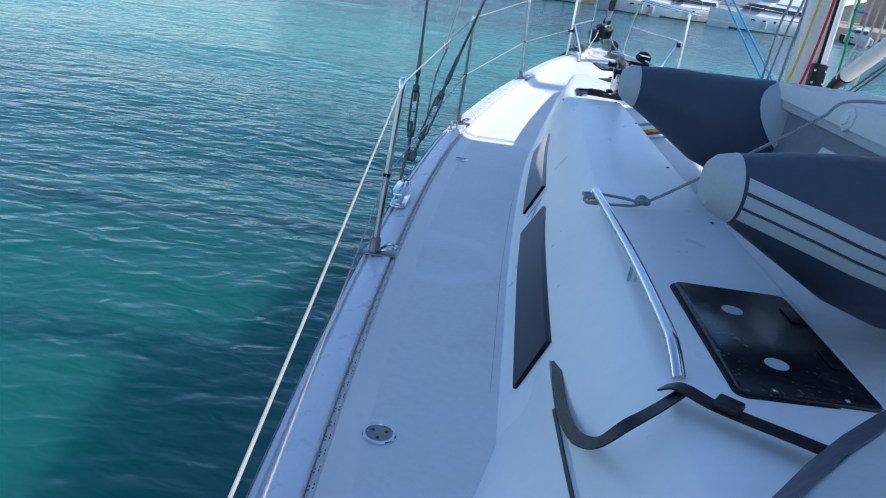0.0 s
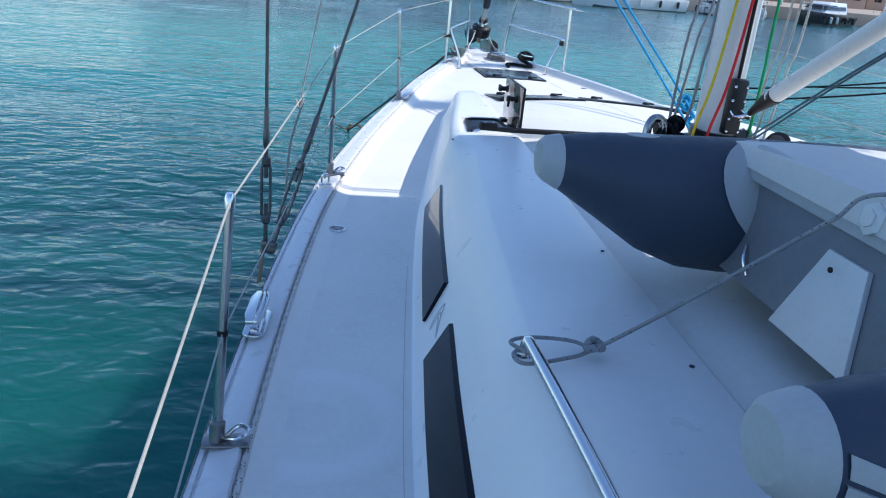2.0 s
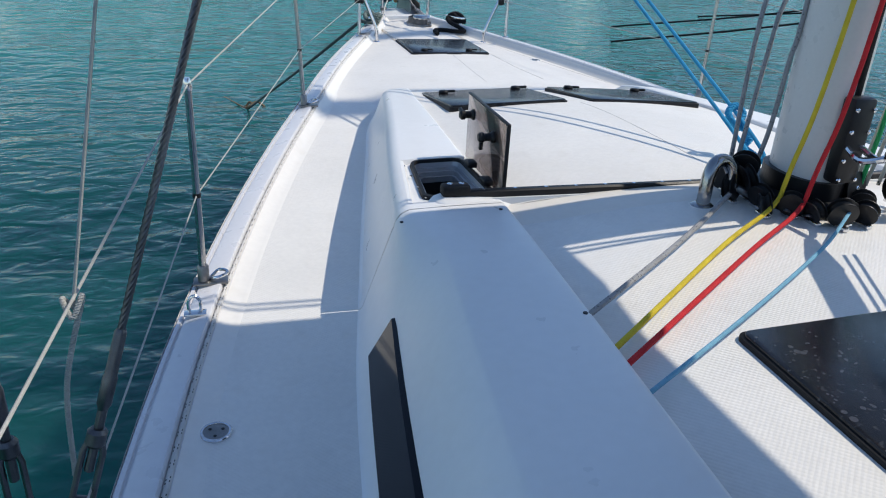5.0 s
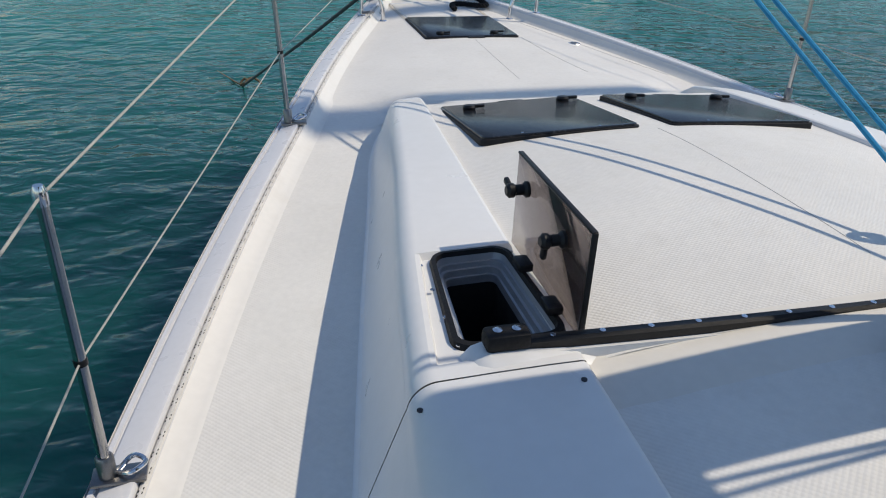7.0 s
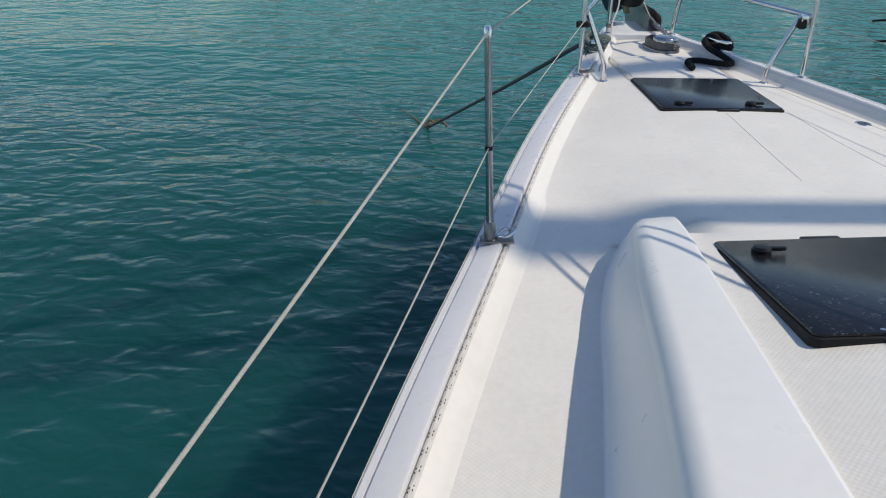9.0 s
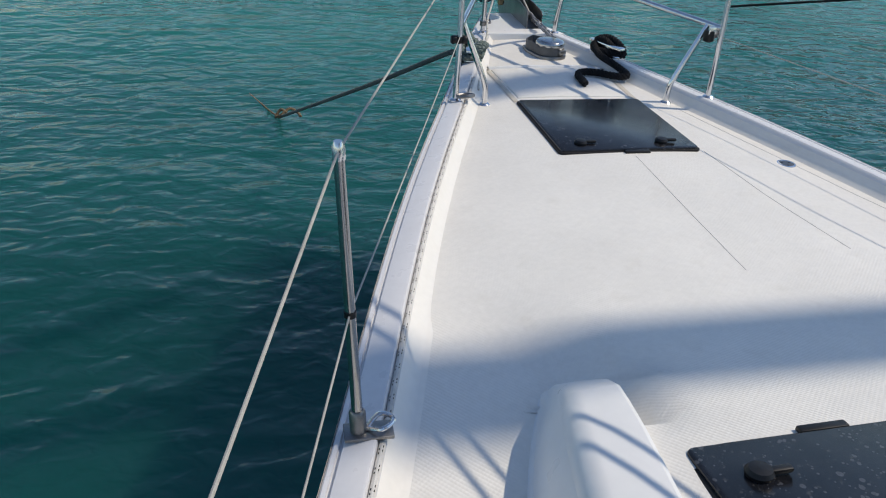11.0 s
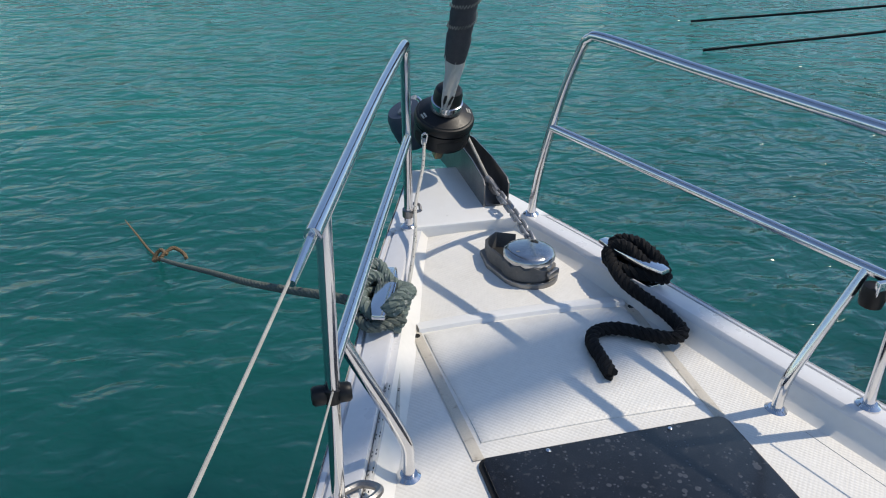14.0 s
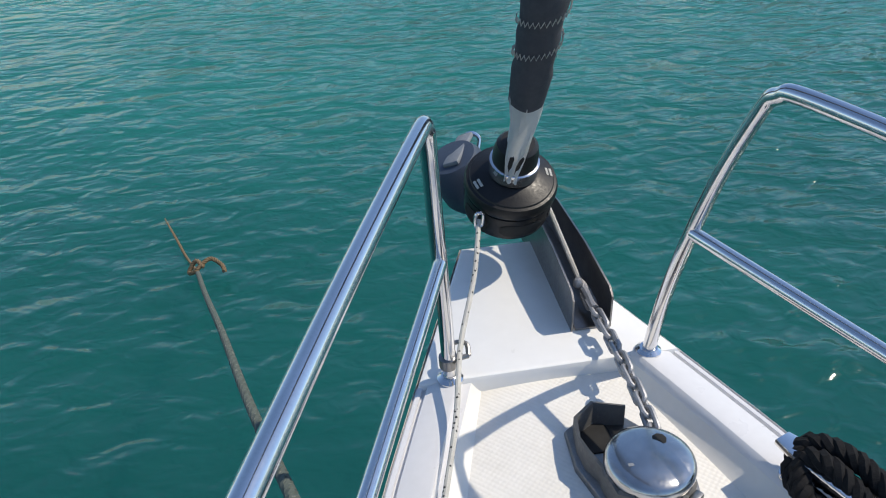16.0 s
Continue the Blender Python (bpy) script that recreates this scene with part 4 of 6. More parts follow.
cleat((-1.80, 3.04, 1.531), -4, 0.2)
cleat((-0.368, 8.885, rail_z(8.885) + 0.004), -19, 0.24)
cleat((0.343, 8.92, rail_z(8.92) + 0.004), 21, 0.23)
pad = thing("pad_eye", "small steel pad eye on the deck edge", "deck fitting", (-1.63, 4.45, 1.53))
part("pad_base", box_bm(0.06, 0.03, 0.006, 0.002, (-1.63, 4.45, 1.532)), STEEL, pad)
part("pad_loop", tube_bm(spline([(-1.645, 4.45, 1.535), (-1.645, 4.45, 1.57), (-1.63, 4.45, 1.585), (-1.615, 4.45, 1.57), (-1.615, 4.45, 1.535)], 5), 0.005, 8), STEEL, pad)


def deck_cap(x, y, z, r=0.036):
    d = thing("deck_filler_cap", "round polished steel filler cap flush in the deck", "deck fitting", (x, y, z), "deck filler caps")
    part("rim", lathe_bm([(r, 0), (r, 0.004), (r * 0.94, 0.006), (r * 0.8, 0.006), (r * 0.78, 0.004)], 28, (x, y, z)), STEEL, d)
    part("plug", lathe_bm([(r * 0.77, 0), (r * 0.77, 0.0045), (r * 0.7, 0.005)], 28, (x, y, z)), DULL_STEEL, d)
    for a in (0.4, 2.5, 4.6):
        part("key_hole", lathe_bm([(0.004, 0), (0.004, 0.0008)], 8, (x + r * 0.45 * math.cos(a), y + r * 0.45 * math.sin(a), z + 0.005)), BLACK, d)


deck_cap(-1.574, 3.965, deck_z(3.965))
deck_cap(-1.704, 1.574, deck_z(1.574))
deck_cap(0.60, 7.67, roof_z(0.60, 7.67))

# ---------------------------------------------------------------- hatches
def hatch(x0, x1, y0, y1, zf, label, handles, group="flush deck hatches", turn_over=False, over=0.006):
    """A flush smoked pane in a thin frame on the sloping roof, with catches and hinge plates."""
    h = thing("deck_hatch", label, "hatch", ((x0 + x1) / 2, (y0 + y1) / 2, zf((x0 + x1) / 2, (y0 + y1) / 2)), group)
    cx, cy = (x0 + x1) / 2, (y0 + y1) / 2
    za, zb, zl, zr = zf(cx, y0), zf(cx, y1), zf(x0, cy), zf(x1, cy)

    def plane(bm):
        for v in bm.verts:
            v.co.z += (za + zb + zl + zr) / 4 + over + (zb - za) * (v.co.y - cy) / (y1 - y0) + (zr - zl) * (v.co.x - cx) / (x1 - x0)
        return bm
    part("frame", plane(slab_bm(rounded(x0 - 0.008, x1 + 0.008, y0 - 0.008, y1 + 0.008, 0.022), -0.045, 0.004, 0.003)), RUBBER, h, "thin black seal")
    part("pane", plane(slab_bm(rounded(x0, x1, y0, y1, 0.018), 0.0, 0.011, 0.003)), GLAZE, h, "smoked acrylic pane with dried water marks")
    for hx, hy in handles:
        bm = lathe_bm([(0.024, 0.011), (0.025, 0.018), (0.02, 0.026), (0.006, 0.028)], 18, (hx, hy, 0))
        bm = box_bm(0.055, 0.016, 0.012, 0.004, (hx + 0.03, hy - 0.004, 0.02), None, bm)
        part("catch", plane(bm), BLACK, h, "black catch knob")
    for k in (0.25, 0.75):
        yy = y1 - 0.012 if handles and handles[0][1] < cy else y0 + 0.012
        part("hinge_screw", plane(lathe_bm([(0.005, 0.011), (0.005, 0.013), (0.003, 0.014)], 10, (x0 + (x1 - x0) * k, yy, 0))), STEEL, h)
    yy = y0 - 0.012 if handles and handles[0][1] < cy else y1 + 0.012
    if not handles:
        return h
    part("lip", plane(box_bm(0.1, 0.02, 0.012, 0.003, (cx + 0.02, yy, 0.004))), BLACK, h, "black lifting lip")
    return h


hatch(-0.59, -0.055, 5.63, 6.19, roof_z, "square smoked deck hatch with two black catches", [(-0.50, 6.10), (-0.12, 6.12)], over=0.007)
hatch(0.075, 0.62, 5.63, 6.19, roof_z, "square smoked deck hatch with two black catches", [(0.17, 6.12), (0.54, 6.10)], over=0.007)
hatch(-0.278, 0.278, 7.765, 8.35, roof_z, "large smoked foredeck hatch, salt-stained, with two black catches", [(-0.18, 7.83), (0.15, 7.83)], over=0.004)
hatch(-0.52, -0.05, 3.05, 3.65, roof_z, "smoked skylight in the coachroof beside the dinghy", [], over=0.004)
flat_top = lambda x, y: top_z(1.6) - 0.003
aft = hatch(-1.125, -0.885, 1.34, 1.785, flat_top, "dark smoked cabin hatch with two pale discs", [], over=0.0)
for dx, dy in ((-1.035, 1.665), (-1.025, 1.45)):
    part("disc", lathe_bm([(0.021, 0), (0.021, 0.001)], 24, (dx, dy, top_z(1.6) + 0.0082)), LIGHTGREY, aft, "pale round cover")
for dy in (1.68, 1.5):
    part("hinge_pad", box_bm(0.03, 0.07, 0.002, 0.0008, (-0.905, dy, top_z(1.6) + 0.0095)), BLACK, aft)


FRAME_ALU = material("anodised_frame", (0.42, 0.43, 0.45), 0.45, 0.5, vary=0.1, scale=15)


def small_hatch():
    """Side hatch standing open: moulded frame, gasket, dark well, upright smoked lid."""
    h = thing("side_hatch", "small side hatch open with its smoked lid upright", "hatch", (-0.86, 4.73, 1.81))
    x0, x1, y0, y1 = -0.937, -0.76, 4.56, 4.915
    zt = recess_z

    def ring(grow, z, r):
        return [(x + 0.1 * (y - 4.73) * (x1 - x) / (x1 - x0), y, zt(x, y) + z) for x, y in rounded(x0 - grow, x1 + grow, y0 - grow, y1 + grow, r)]
    out = [(x + 0.19 * (y - 4.73) * (x < -0.9), y, zt(x, y) + 0.001) for x, y in rounded(-0.985, -0.738, 4.492, 4.932, 0.003)]
    part("surround", grid_bm([[(x, y, z - 0.03) for x, y, z in out], out, ring(0.016, 0.002, 0.04)], True), GEL, h, "white moulded surround")
    part("gasket", grid_bm([ring(0.017, 0.002, 0.04), ring(0.014, 0.014, 0.04), ring(0.004, 0.015, 0.035), ring(0.0, 0.004, 0.03)], True), RUBBER, h, "black rubber gasket")
    part("frame", grid_bm([ring(0.002, 0.004, 0.03), ring(-0.002, -0.012, 0.03), ring(-0.007, -0.013, 0.03), ring(-0.009, -0.024, 0.028), ring(-0.015, -0.025, 0.026), ring(-0.017, -0.04, 0.024), ring(-0.022, -0.041, 0.022), ring(-0.023, -0.06, 0.02)], True), FRAME_ALU, h, "stepped grey aluminium frame")
    # well walls and floor coloured near-black for the shade below the hatch
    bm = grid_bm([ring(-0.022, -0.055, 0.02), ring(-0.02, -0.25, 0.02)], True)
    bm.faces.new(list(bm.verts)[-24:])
    part("well", bm, HOLE_SHADE, h)
    lid = part("lid", box_bm(0.008, 0.40, 0.225, 0.003, (-0.724, 4.745, 1.902)), TINT, h, "upright smoked acrylic lid")
    part("lid_edge", box_bm(0.012, 0.006, 0.225, 0.002, (-0.724, 4.546, 1.902)), BLACK, lid)
    part("lid_edge", box_bm(0.012, 0.40, 0.006, 0.002, (-0.724, 4.745, 2.014)), BLACK, lid)
    turn = Euler((0, radians(-90), 0)).to_matrix()
    for yy, zz, tip in ((4.652, 1.948, -82), (4.86, 1.962, 14)):
        k = lathe_bm([(0.018, 0), (0.018, 0.006), (0.012, 0.012), (0.012, 0.03), (0.016, 0.034), (0.016, 0.044), (0.01, 0.05)], 16, (-0.732, yy, zz), turn)
        c, sn = math.cos(radians(tip)), math.sin(radians(tip))
        k = box_bm(0.012, 0.042, 0.014, 0.004, (-0.770, yy + 0.020 * c, zz + 0.020 * sn), Euler((radians(tip), 0, 0)).to_matrix(), k)
        part("knob", k, BLACK, lid, "black catch knob")
    for yy in (4.63, 4.80):
        part("hinge", box_bm(0.034, 0.05, 0.02, 0.006, (-0.752, yy, 1.815)), BLACK, h, "black hinge")
    for yy in (4.56, 4.66, 4.77, 4.88):
        part("screw", lathe_bm([(0.005, 0), (0.005, 0.002)], 8, (x0 - 0.022, yy, zt(0, yy) + 0.004)), STEEL, h)


small_hatch()

# ---------------------------------------------------------------- handrail, strap, canvas
hr = thing("handrail", "polished steel grab rail on the coachroof", "handrail", (-1.21, 1.85, 1.84))
part("bar", tube_bm(spline([(-1.222, 2.335, 1.842), (-1.22, 2.325, 1.866), (-1.217, 2.28, 1.872), (-1.21, 1.85, 1.872), (-1.216, 1.50, 1.870), (-1.218, 1.42, 1.862), (-1.216, 1.37, 1.835)], 8), 0.0125, 14), STEEL, hr)
part("post", tube_bm([(-1.212, 1.79, 1.826), (-1.211, 1.79, 1.868)], 0.011, 12), STEEL, hr)
part("end_foot", lathe_bm([(0.02, 0), (0.02, 0.005), (0.014, 0.008)], 16, (-1.222, 2.335, 1.834)), STEEL, hr)


def webbing_bm(pts, width, up, thick=0.003):
    fine = spline(pts, 8)
    rows = []
    for i, p in enumerate(fine):
        t = (fine[min(i + 1, len(fine) - 1)] - fine[max(i - 1, 0)]).normalized()
        u = Vector(up)
        w = t.cross(u).normalized() * width / 2
        n = w.cross(t).normalized() * thick / 2
        rows.append([p - w - n, p + w - n, p + w + n, p - w + n])
    return grid_bm(rows, True, True)


strap = thing("webbing_strap", "black webbing strap with a plastic buckle round the grab rail", "strap", (-1.2, 1.33, 1.85))
part("webbing", webbing_bm([(-1.262, 1.305, 1.852), (-1.24, 1.29, 1.865), (-1.193, 1.25, 1.862), (-1.1, 1.185, 1.866), (-1.015, 1.128, 1.868), (-0.9, 1.05, 1.872)], 0.042, (0.1, 0.1, 1)), BLACK, strap)
part("tail", webbing_bm([(-1.235, 1.285, 1.862), (-1.29, 1.235, 1.852), (-1.333, 1.21, 1.835), (-1.362, 1.225, 1.79), (-1.372, 1.29, 1.745), (-1.372, 1.37, 1.71), (-1.372, 1.47, 1.688), (-1.366, 1.58, 1.676), (-1.357, 1.66, 1.668), (-1.355, 1.70, 1.662)], 0.024, (-0.8, -0.2, 1)), BLACK, strap)
part("buckle", box_bm(0.04, 0.036, 0.014, 0.004, (-1.183, 1.242, 1.872), Euler((0, 0, radians(-36))).to_matrix()), BLACK, strap)
single("canvas_zip_strip", webbing_bm([(-(wall_x(y, z) + 0.011), y, z) for y, z in ((1.5, 1.664), (1.3, 1.678), (1.1, 1.69), (0.7, 1.692))], 0.007, (-0.8, 0, 0.6)), BLACK, "black track strip on the coachroof edge", "trim")

hood = thing("sprayhood", "grey canvas sprayhood with a clear vinyl window", "canvas hood", (-0.6, 0.8, 1.9))
rows, rows2 = [], []
for k in range(33):
    x = -1.27 + 2.54 * k / 32
    q = 1 - (abs(x) / 1.27) ** 2.6
    y, z = 0.95 + 0.6 * q, 1.85 + 0.03 * q
    rows.append([(x, y + 0.012, z - 0.012), (x, y, z + 0.012), (x, y - 0.03 * (0.4 + q), z + 0.03), (x * 0.985, y - 0.065 * (0.4 + q), z + 0.06)])
    rows2.append([(x * 0.985, y - 0.062 * (0.4 + q), z + 0.055), (x * 0.96, y - 0.2 * (0.3 + q), z + 0.16 * q + 0.05), (x * 0.93, y - 0.42 * (0.3 + q), z + 0.34 * q + 0.06)])
part("edge_band", grid_bm(rows), SLATE, hood, "grey canvas edge band with zigzag stitching")
part("window_panel", grid_bm(rows2), LIGHTGREY, hood, "hazy vinyl window panel")

# ---------------------------------------------------------------- dinghy lying upside down across the roof
def build_dinghy():
    d = thing("inflatable_dinghy", "grey inflatable dinghy lying upside down across the coachroof", "dinghy", (0.2, 2.25, 1.85))
    R, zc = 0.172, 2.024
    ya, yf = 1.68, 2.80

    def tube_rows(y0, sg):
        rows = []
        ex = -0.035 if sg > 0 else 0.0
        for x, r, dz in ((-1.11, 0.05, 0.096), (-1.08, 0.06, 0.094), (-0.96, 0.104, 0.062), (-0.84, 0.144, 0.024), (-0.73, 0.166, 0.004), (-0.62, R, 0), (-0.2, R, 0), (0.3, R, 0), (0.8, R, 0), (1.1, R, 0.0)):
            dz *= 0.76 if sg > 0 else 1.0
            rows.append([(x + ex * (x < -0.6), y0 + r * math.cos(t), zc + dz + r * math.sin(t)) for t in (2 * math.pi * k / 32 for k in range(32))])
        return rows
    for y0, sg in ((ya, 1), (yf, -1)):
        body = part("tube", grid_bm(tube_rows(y0, sg)[1:], True, True), SLATE, d, "slate-grey inflated tube with a tapered end")
        part("end_cap", grid_bm([[(x - 0.035 * (sg > 0), y0 + r * math.cos(t), zc + dz * (0.76 if sg > 0 else 1.0) + r * math.sin(t)) for t in (2 * math.pi * k / 32 for k in range(32))] for x, r, dz in ((-1.118, 0.02, 0.097), (-1.114, 0.042, 0.097), (-1.1, 0.055, 0.0965), (-1.066, 0.0675, 0.090))], True, True), LIGHTGREY, body, "pale grey end cap")
        # seams
        for xs in (-0.42, 0.35):
            part("seam", grid_bm([[(xs + dx, y0 + (R + 0.002) * math.cos(t), zc + (R + 0.002) * math.sin(t)) for t in (2 * math.pi * k / 32 for k in range(32))] for dx in (0, 0.012)], True), SLATE, body)
    # bow that joins the two tubes
    pts = [(1.1, ya, zc), (1.35, ya + 0.04, zc), (1.62, ya + 0.25, zc - 0.02), (1.72, (ya + yf) / 2, zc - 0.03), (1.62, yf - 0.25, zc - 0.02), (1.35, yf - 0.04, zc), (1.1, yf, zc)]
    part("bow_tube", tube_bm(spline(pts, 6), R, 28), SLATE, d)
    # rubbing strake on the outer side of the aft tube: a dark base with three pale ribs
    def strake(a0, a1, lift):
        rows = []
        for x in list(np.linspace(-1.095, 1.1, 34)):
            f = float(np.interp(x, [-1.10, -0.98, -0.86, -0.75, -0.64, 1.2], [0.06, 0.104, 0.144, 0.166, R, R]))
            dz = 0.76 * float(np.interp(x, [-1.10, -0.98, -0.86, -0.75, -0.64, 1.2], [0.094, 0.062, 0.024, 0.004, 0, 0]))
            row = []
            for q in (0, 0.06, 0.5, 0.94, 1):
                a = radians(186) + (a0 + (a1 - a0) * q) / f
                o = lift if 0 < q < 1 else 0.0
                row.append((x, ya + (f + o) * math.cos(a), zc + dz + (f + o) * math.sin(a)))
            rows.append(row)
        return grid_bm(rows)
    base = part("rubbing_strake", strake(-0.041, 0.041, 0.003), MIDGREY, d, "grey rubbing strake with three pale ribs")
    for a0, a1 in ((-0.041, -0.0155), (-0.0115, 0.0115), (0.0155, 0.041)):
        part("rib", strake(a0, a1, 0.009), LIGHTGREY, base)
    # bottom skin, now on top
    rows = []
    rows.append([(-0.639, ya + (yf - ya) * q, 2.155) for q in np.linspace(0.02, 0.98, 15)])
    for x in np.linspace(-0.629, 1.45, 16):
        rows.append([(x, ya + (yf - ya) * q, 2.192 + 0.03 * math.sin(math.pi * q) + 0.006 * math.sin(x * 7 + q * 5)) for q in np.linspace(0.02, 0.98, 15)])
    part("bottom_skin", grid_bm(rows), PALE, d, "pale grey bottom skin")
    # transom leaning outward
    bm = box_bm(0.035, yf - ya - 0.22, 0.30, 0.008, (-0.612, (ya + yf) / 2, 2.045), Euler((0, radians(10), 0)).to_matrix())
    tr = part("transom", bm, MIDGREY, d, "grey transom board")
    part("top_band", box_bm(0.05, yf - ya - 0.2, 0.085, 0.012, (-0.605, (ya + yf) / 2, 2.165), Euler((0, radians(10), 0)).to_matrix()), LIGHTGREY, tr, "pale fabric band along the transom edge")
    pad_bm = slab_bm([(-0.13, -0.1), (0.13, -0.1), (0.07, 0.1), (-0.05, 0.1)], 0, 0.012, 0.003)
    pad_bm.transform(Matrix.Translation((-0.642, 2.285, 1.985)) @ Euler((radians(90), 0, radians(-90))).to_matrix().to_4x4() @ Euler((radians(-10), 0, 0)).to_matrix().to_4x4())
    part("motor_pad", pad_bm, WHITE, tr, "white ribbed motor pad")
    for yy, zz in ((2.365, 1.93), (2.205, 1.93), (2.285, 2.06)):
        part("pad_bolt", lathe_bm([(0.006, 0), (0.006, 0.004), (0.003, 0.005)], 8, (-0.657, yy, zz), Euler((0, radians(-90), 0)).to_matrix()), BLACK, tr)
    part("drain_plug", lathe_bm([(0.033, 0), (0.033, 0.005), (0.026, 0.008), (0.018, 0.009), (0.018, 0.014), (0.008, 0.015)], 6, (-0.634, 2.245, 2.178), Euler((0, radians(-80), 0)).to_matrix()), WHITE, tr, "white drain plug plate")
    part("handle_ring", tube_bm(spline([(-0.647, 2.60, 1.99), (-0.657, 2.58, 1.96), (-0.652, 2.56, 1.93)], 5), 0.004, 8), STEEL, tr)
    for y0, sg in ((yf, -1),):
        rows = []
        for k in range(11):
            a = radians(95 + 10 * k)
            rows.append([(-0.565 - 0.012 * math.sin(k), y0 + (R + 0.004) * math.cos(a), zc + (R + 0.004) * math.sin(a)), (-0.705 + 0.012 * (k - 5) ** 2 * 0.35, y0 + (R + 0.003) * math.cos(a), zc + (R + 0.003) * math.sin(a))])
        part("reinforcing_patch", grid_bm(rows), LIGHTGREY, d, "pale grey reinforcing patch")
    bm = lathe_bm([(0.05, 0), (0.05, 0.002)], 24, (0, 0, 0))
    bm.transform(Matrix.Translation((-0.86, yf - 0.0, zc + 0.166)) @ Matrix.Diagonal((0.85, 0.5, 1, 1)))
    part("round_patch", bm, LIGHTGREY, d)
    return d


build_dinghy()
rope("painter", [(-1.222, 2.345, 1.85), (-1.25, 2.31, 1.852), (-1.235, 2.275, 1.852), (-1.15, 2.30, 1.85), (-1.082, 2.33, 1.855), (-0.95, 2.31, 1.955), (-0.80, 2.285, 2.08), (-0.70, 2.26, 2.17), (-0.635, 2.235, 2.228), (-0.4, 2.1, 2.245), (0.2, 2.0, 2.235)], 0.0042, R_GREY, "grey painter line tied from the grab rail to the dinghy")
rope("painter_loop", [(-1.082, 2.33, 1.855), (-1.12, 2.375, 1.85), (-1.2, 2.385, 1.85), (-1.245, 2.36, 1.852), (-1.222, 2.31, 1.856)], 0.0042, R_GREY, "grey rope loop round the end of the grab rail")
kn = Vector((-1.082, 2.33, 1.858))
single("painter_knot", strand_bm([kn + Vector((0.02, 0.01, 0)), kn + Vector((0, 0.016, 0.01)), kn + Vector((-0.016, 0, 0)), kn + Vector((0, -0.016, 0.008)), kn + Vector((0.016, 0, 0)), kn + Vector((0, 0.012, -0.004))], 0.008, 0.02), R_GREY, "grey knot in the painter line", "rope")

# ---------------------------------------------------------------- bow fittings
GUTTER = material("stained_gutter", (0.6, 0.55, 0.46), 0.6, vary=0.15, scale=12, dirt=0.8, dirt_colour=(0.16, 0.12, 0.07))
lid_top = roof_z(0, 8.6) + 0.004
locker = thing("anchor_locker_lid", "white anti-slip anchor locker lid set in gutters", "hatch", (0, 8.6, lid_top))
rows = []
for y, dz in [(8.405, -0.004), (8.408, 0.003), (8.414, 0.006)] + [(q, 0.006) for q in np.linspace(8.44, 8.79, 8)] + [(8.816, 0.006), (8.822, 0.003), (8.825, -0.004)]:
    hw = 0.262 + 0.02 * smooth(8.4, 8.83, y)
    rows.append([(x, y, roof_z(x, y) + min(dz, e)) for x, e in [(-hw, -0.004), (-hw + 0.003, 0.003), (-hw + 0.009, 0.006)] + [(hw * q, 0.006) for q in np.linspace(-0.9, 0.9, 9)] + [(hw - 0.009, 0.006), (hw - 0.003, 0.003), (hw, -0.004)]])
for r0 in rows:
    r0[:] = [(x, y, z + 0.003) for x, y, z in r0]
part("lid", grid_bm(rows), TREAD, locker)
for sg in (-1, 1):
    part("gutter", grid_bm([[(sg * (0.268 + 0.02 * (y - 8.38) / 0.5 + o), y, roof_z(0.28, y) + dz) for o, dz in ((0, 0.0045), (0.004, 0.0052), (0.02, 0.0052), (0.025, 0.0045))] for y in np.linspace(8.36, 8.86, 7)]), GUTTER, locker, "cream drain gutter, stained")
    # no real hole: a flat disc with the hole's shade as its colour
    part("drain_hole", lathe_bm([(0.009, 0), (0.009, 0.0015)], 12, (sg * 0.3, 8.82, roof_z(0.3, 8.82) + 0.005)), HOLE_SHADE, locker)
part("forward_ridge", grid_bm([[(x, 8.83, roof_z(x, 8.83) + 0.001), (x, 8.837, roof_z(x, 8.83) + 0.012), (x, 8.85, roof_z(x, 8.85) + 0.013), (x, 8.885, roof_z(x, 8.88) + 0.002)] for x in np.linspace(-0.29, 0.29, 9)]), GEL, locker)


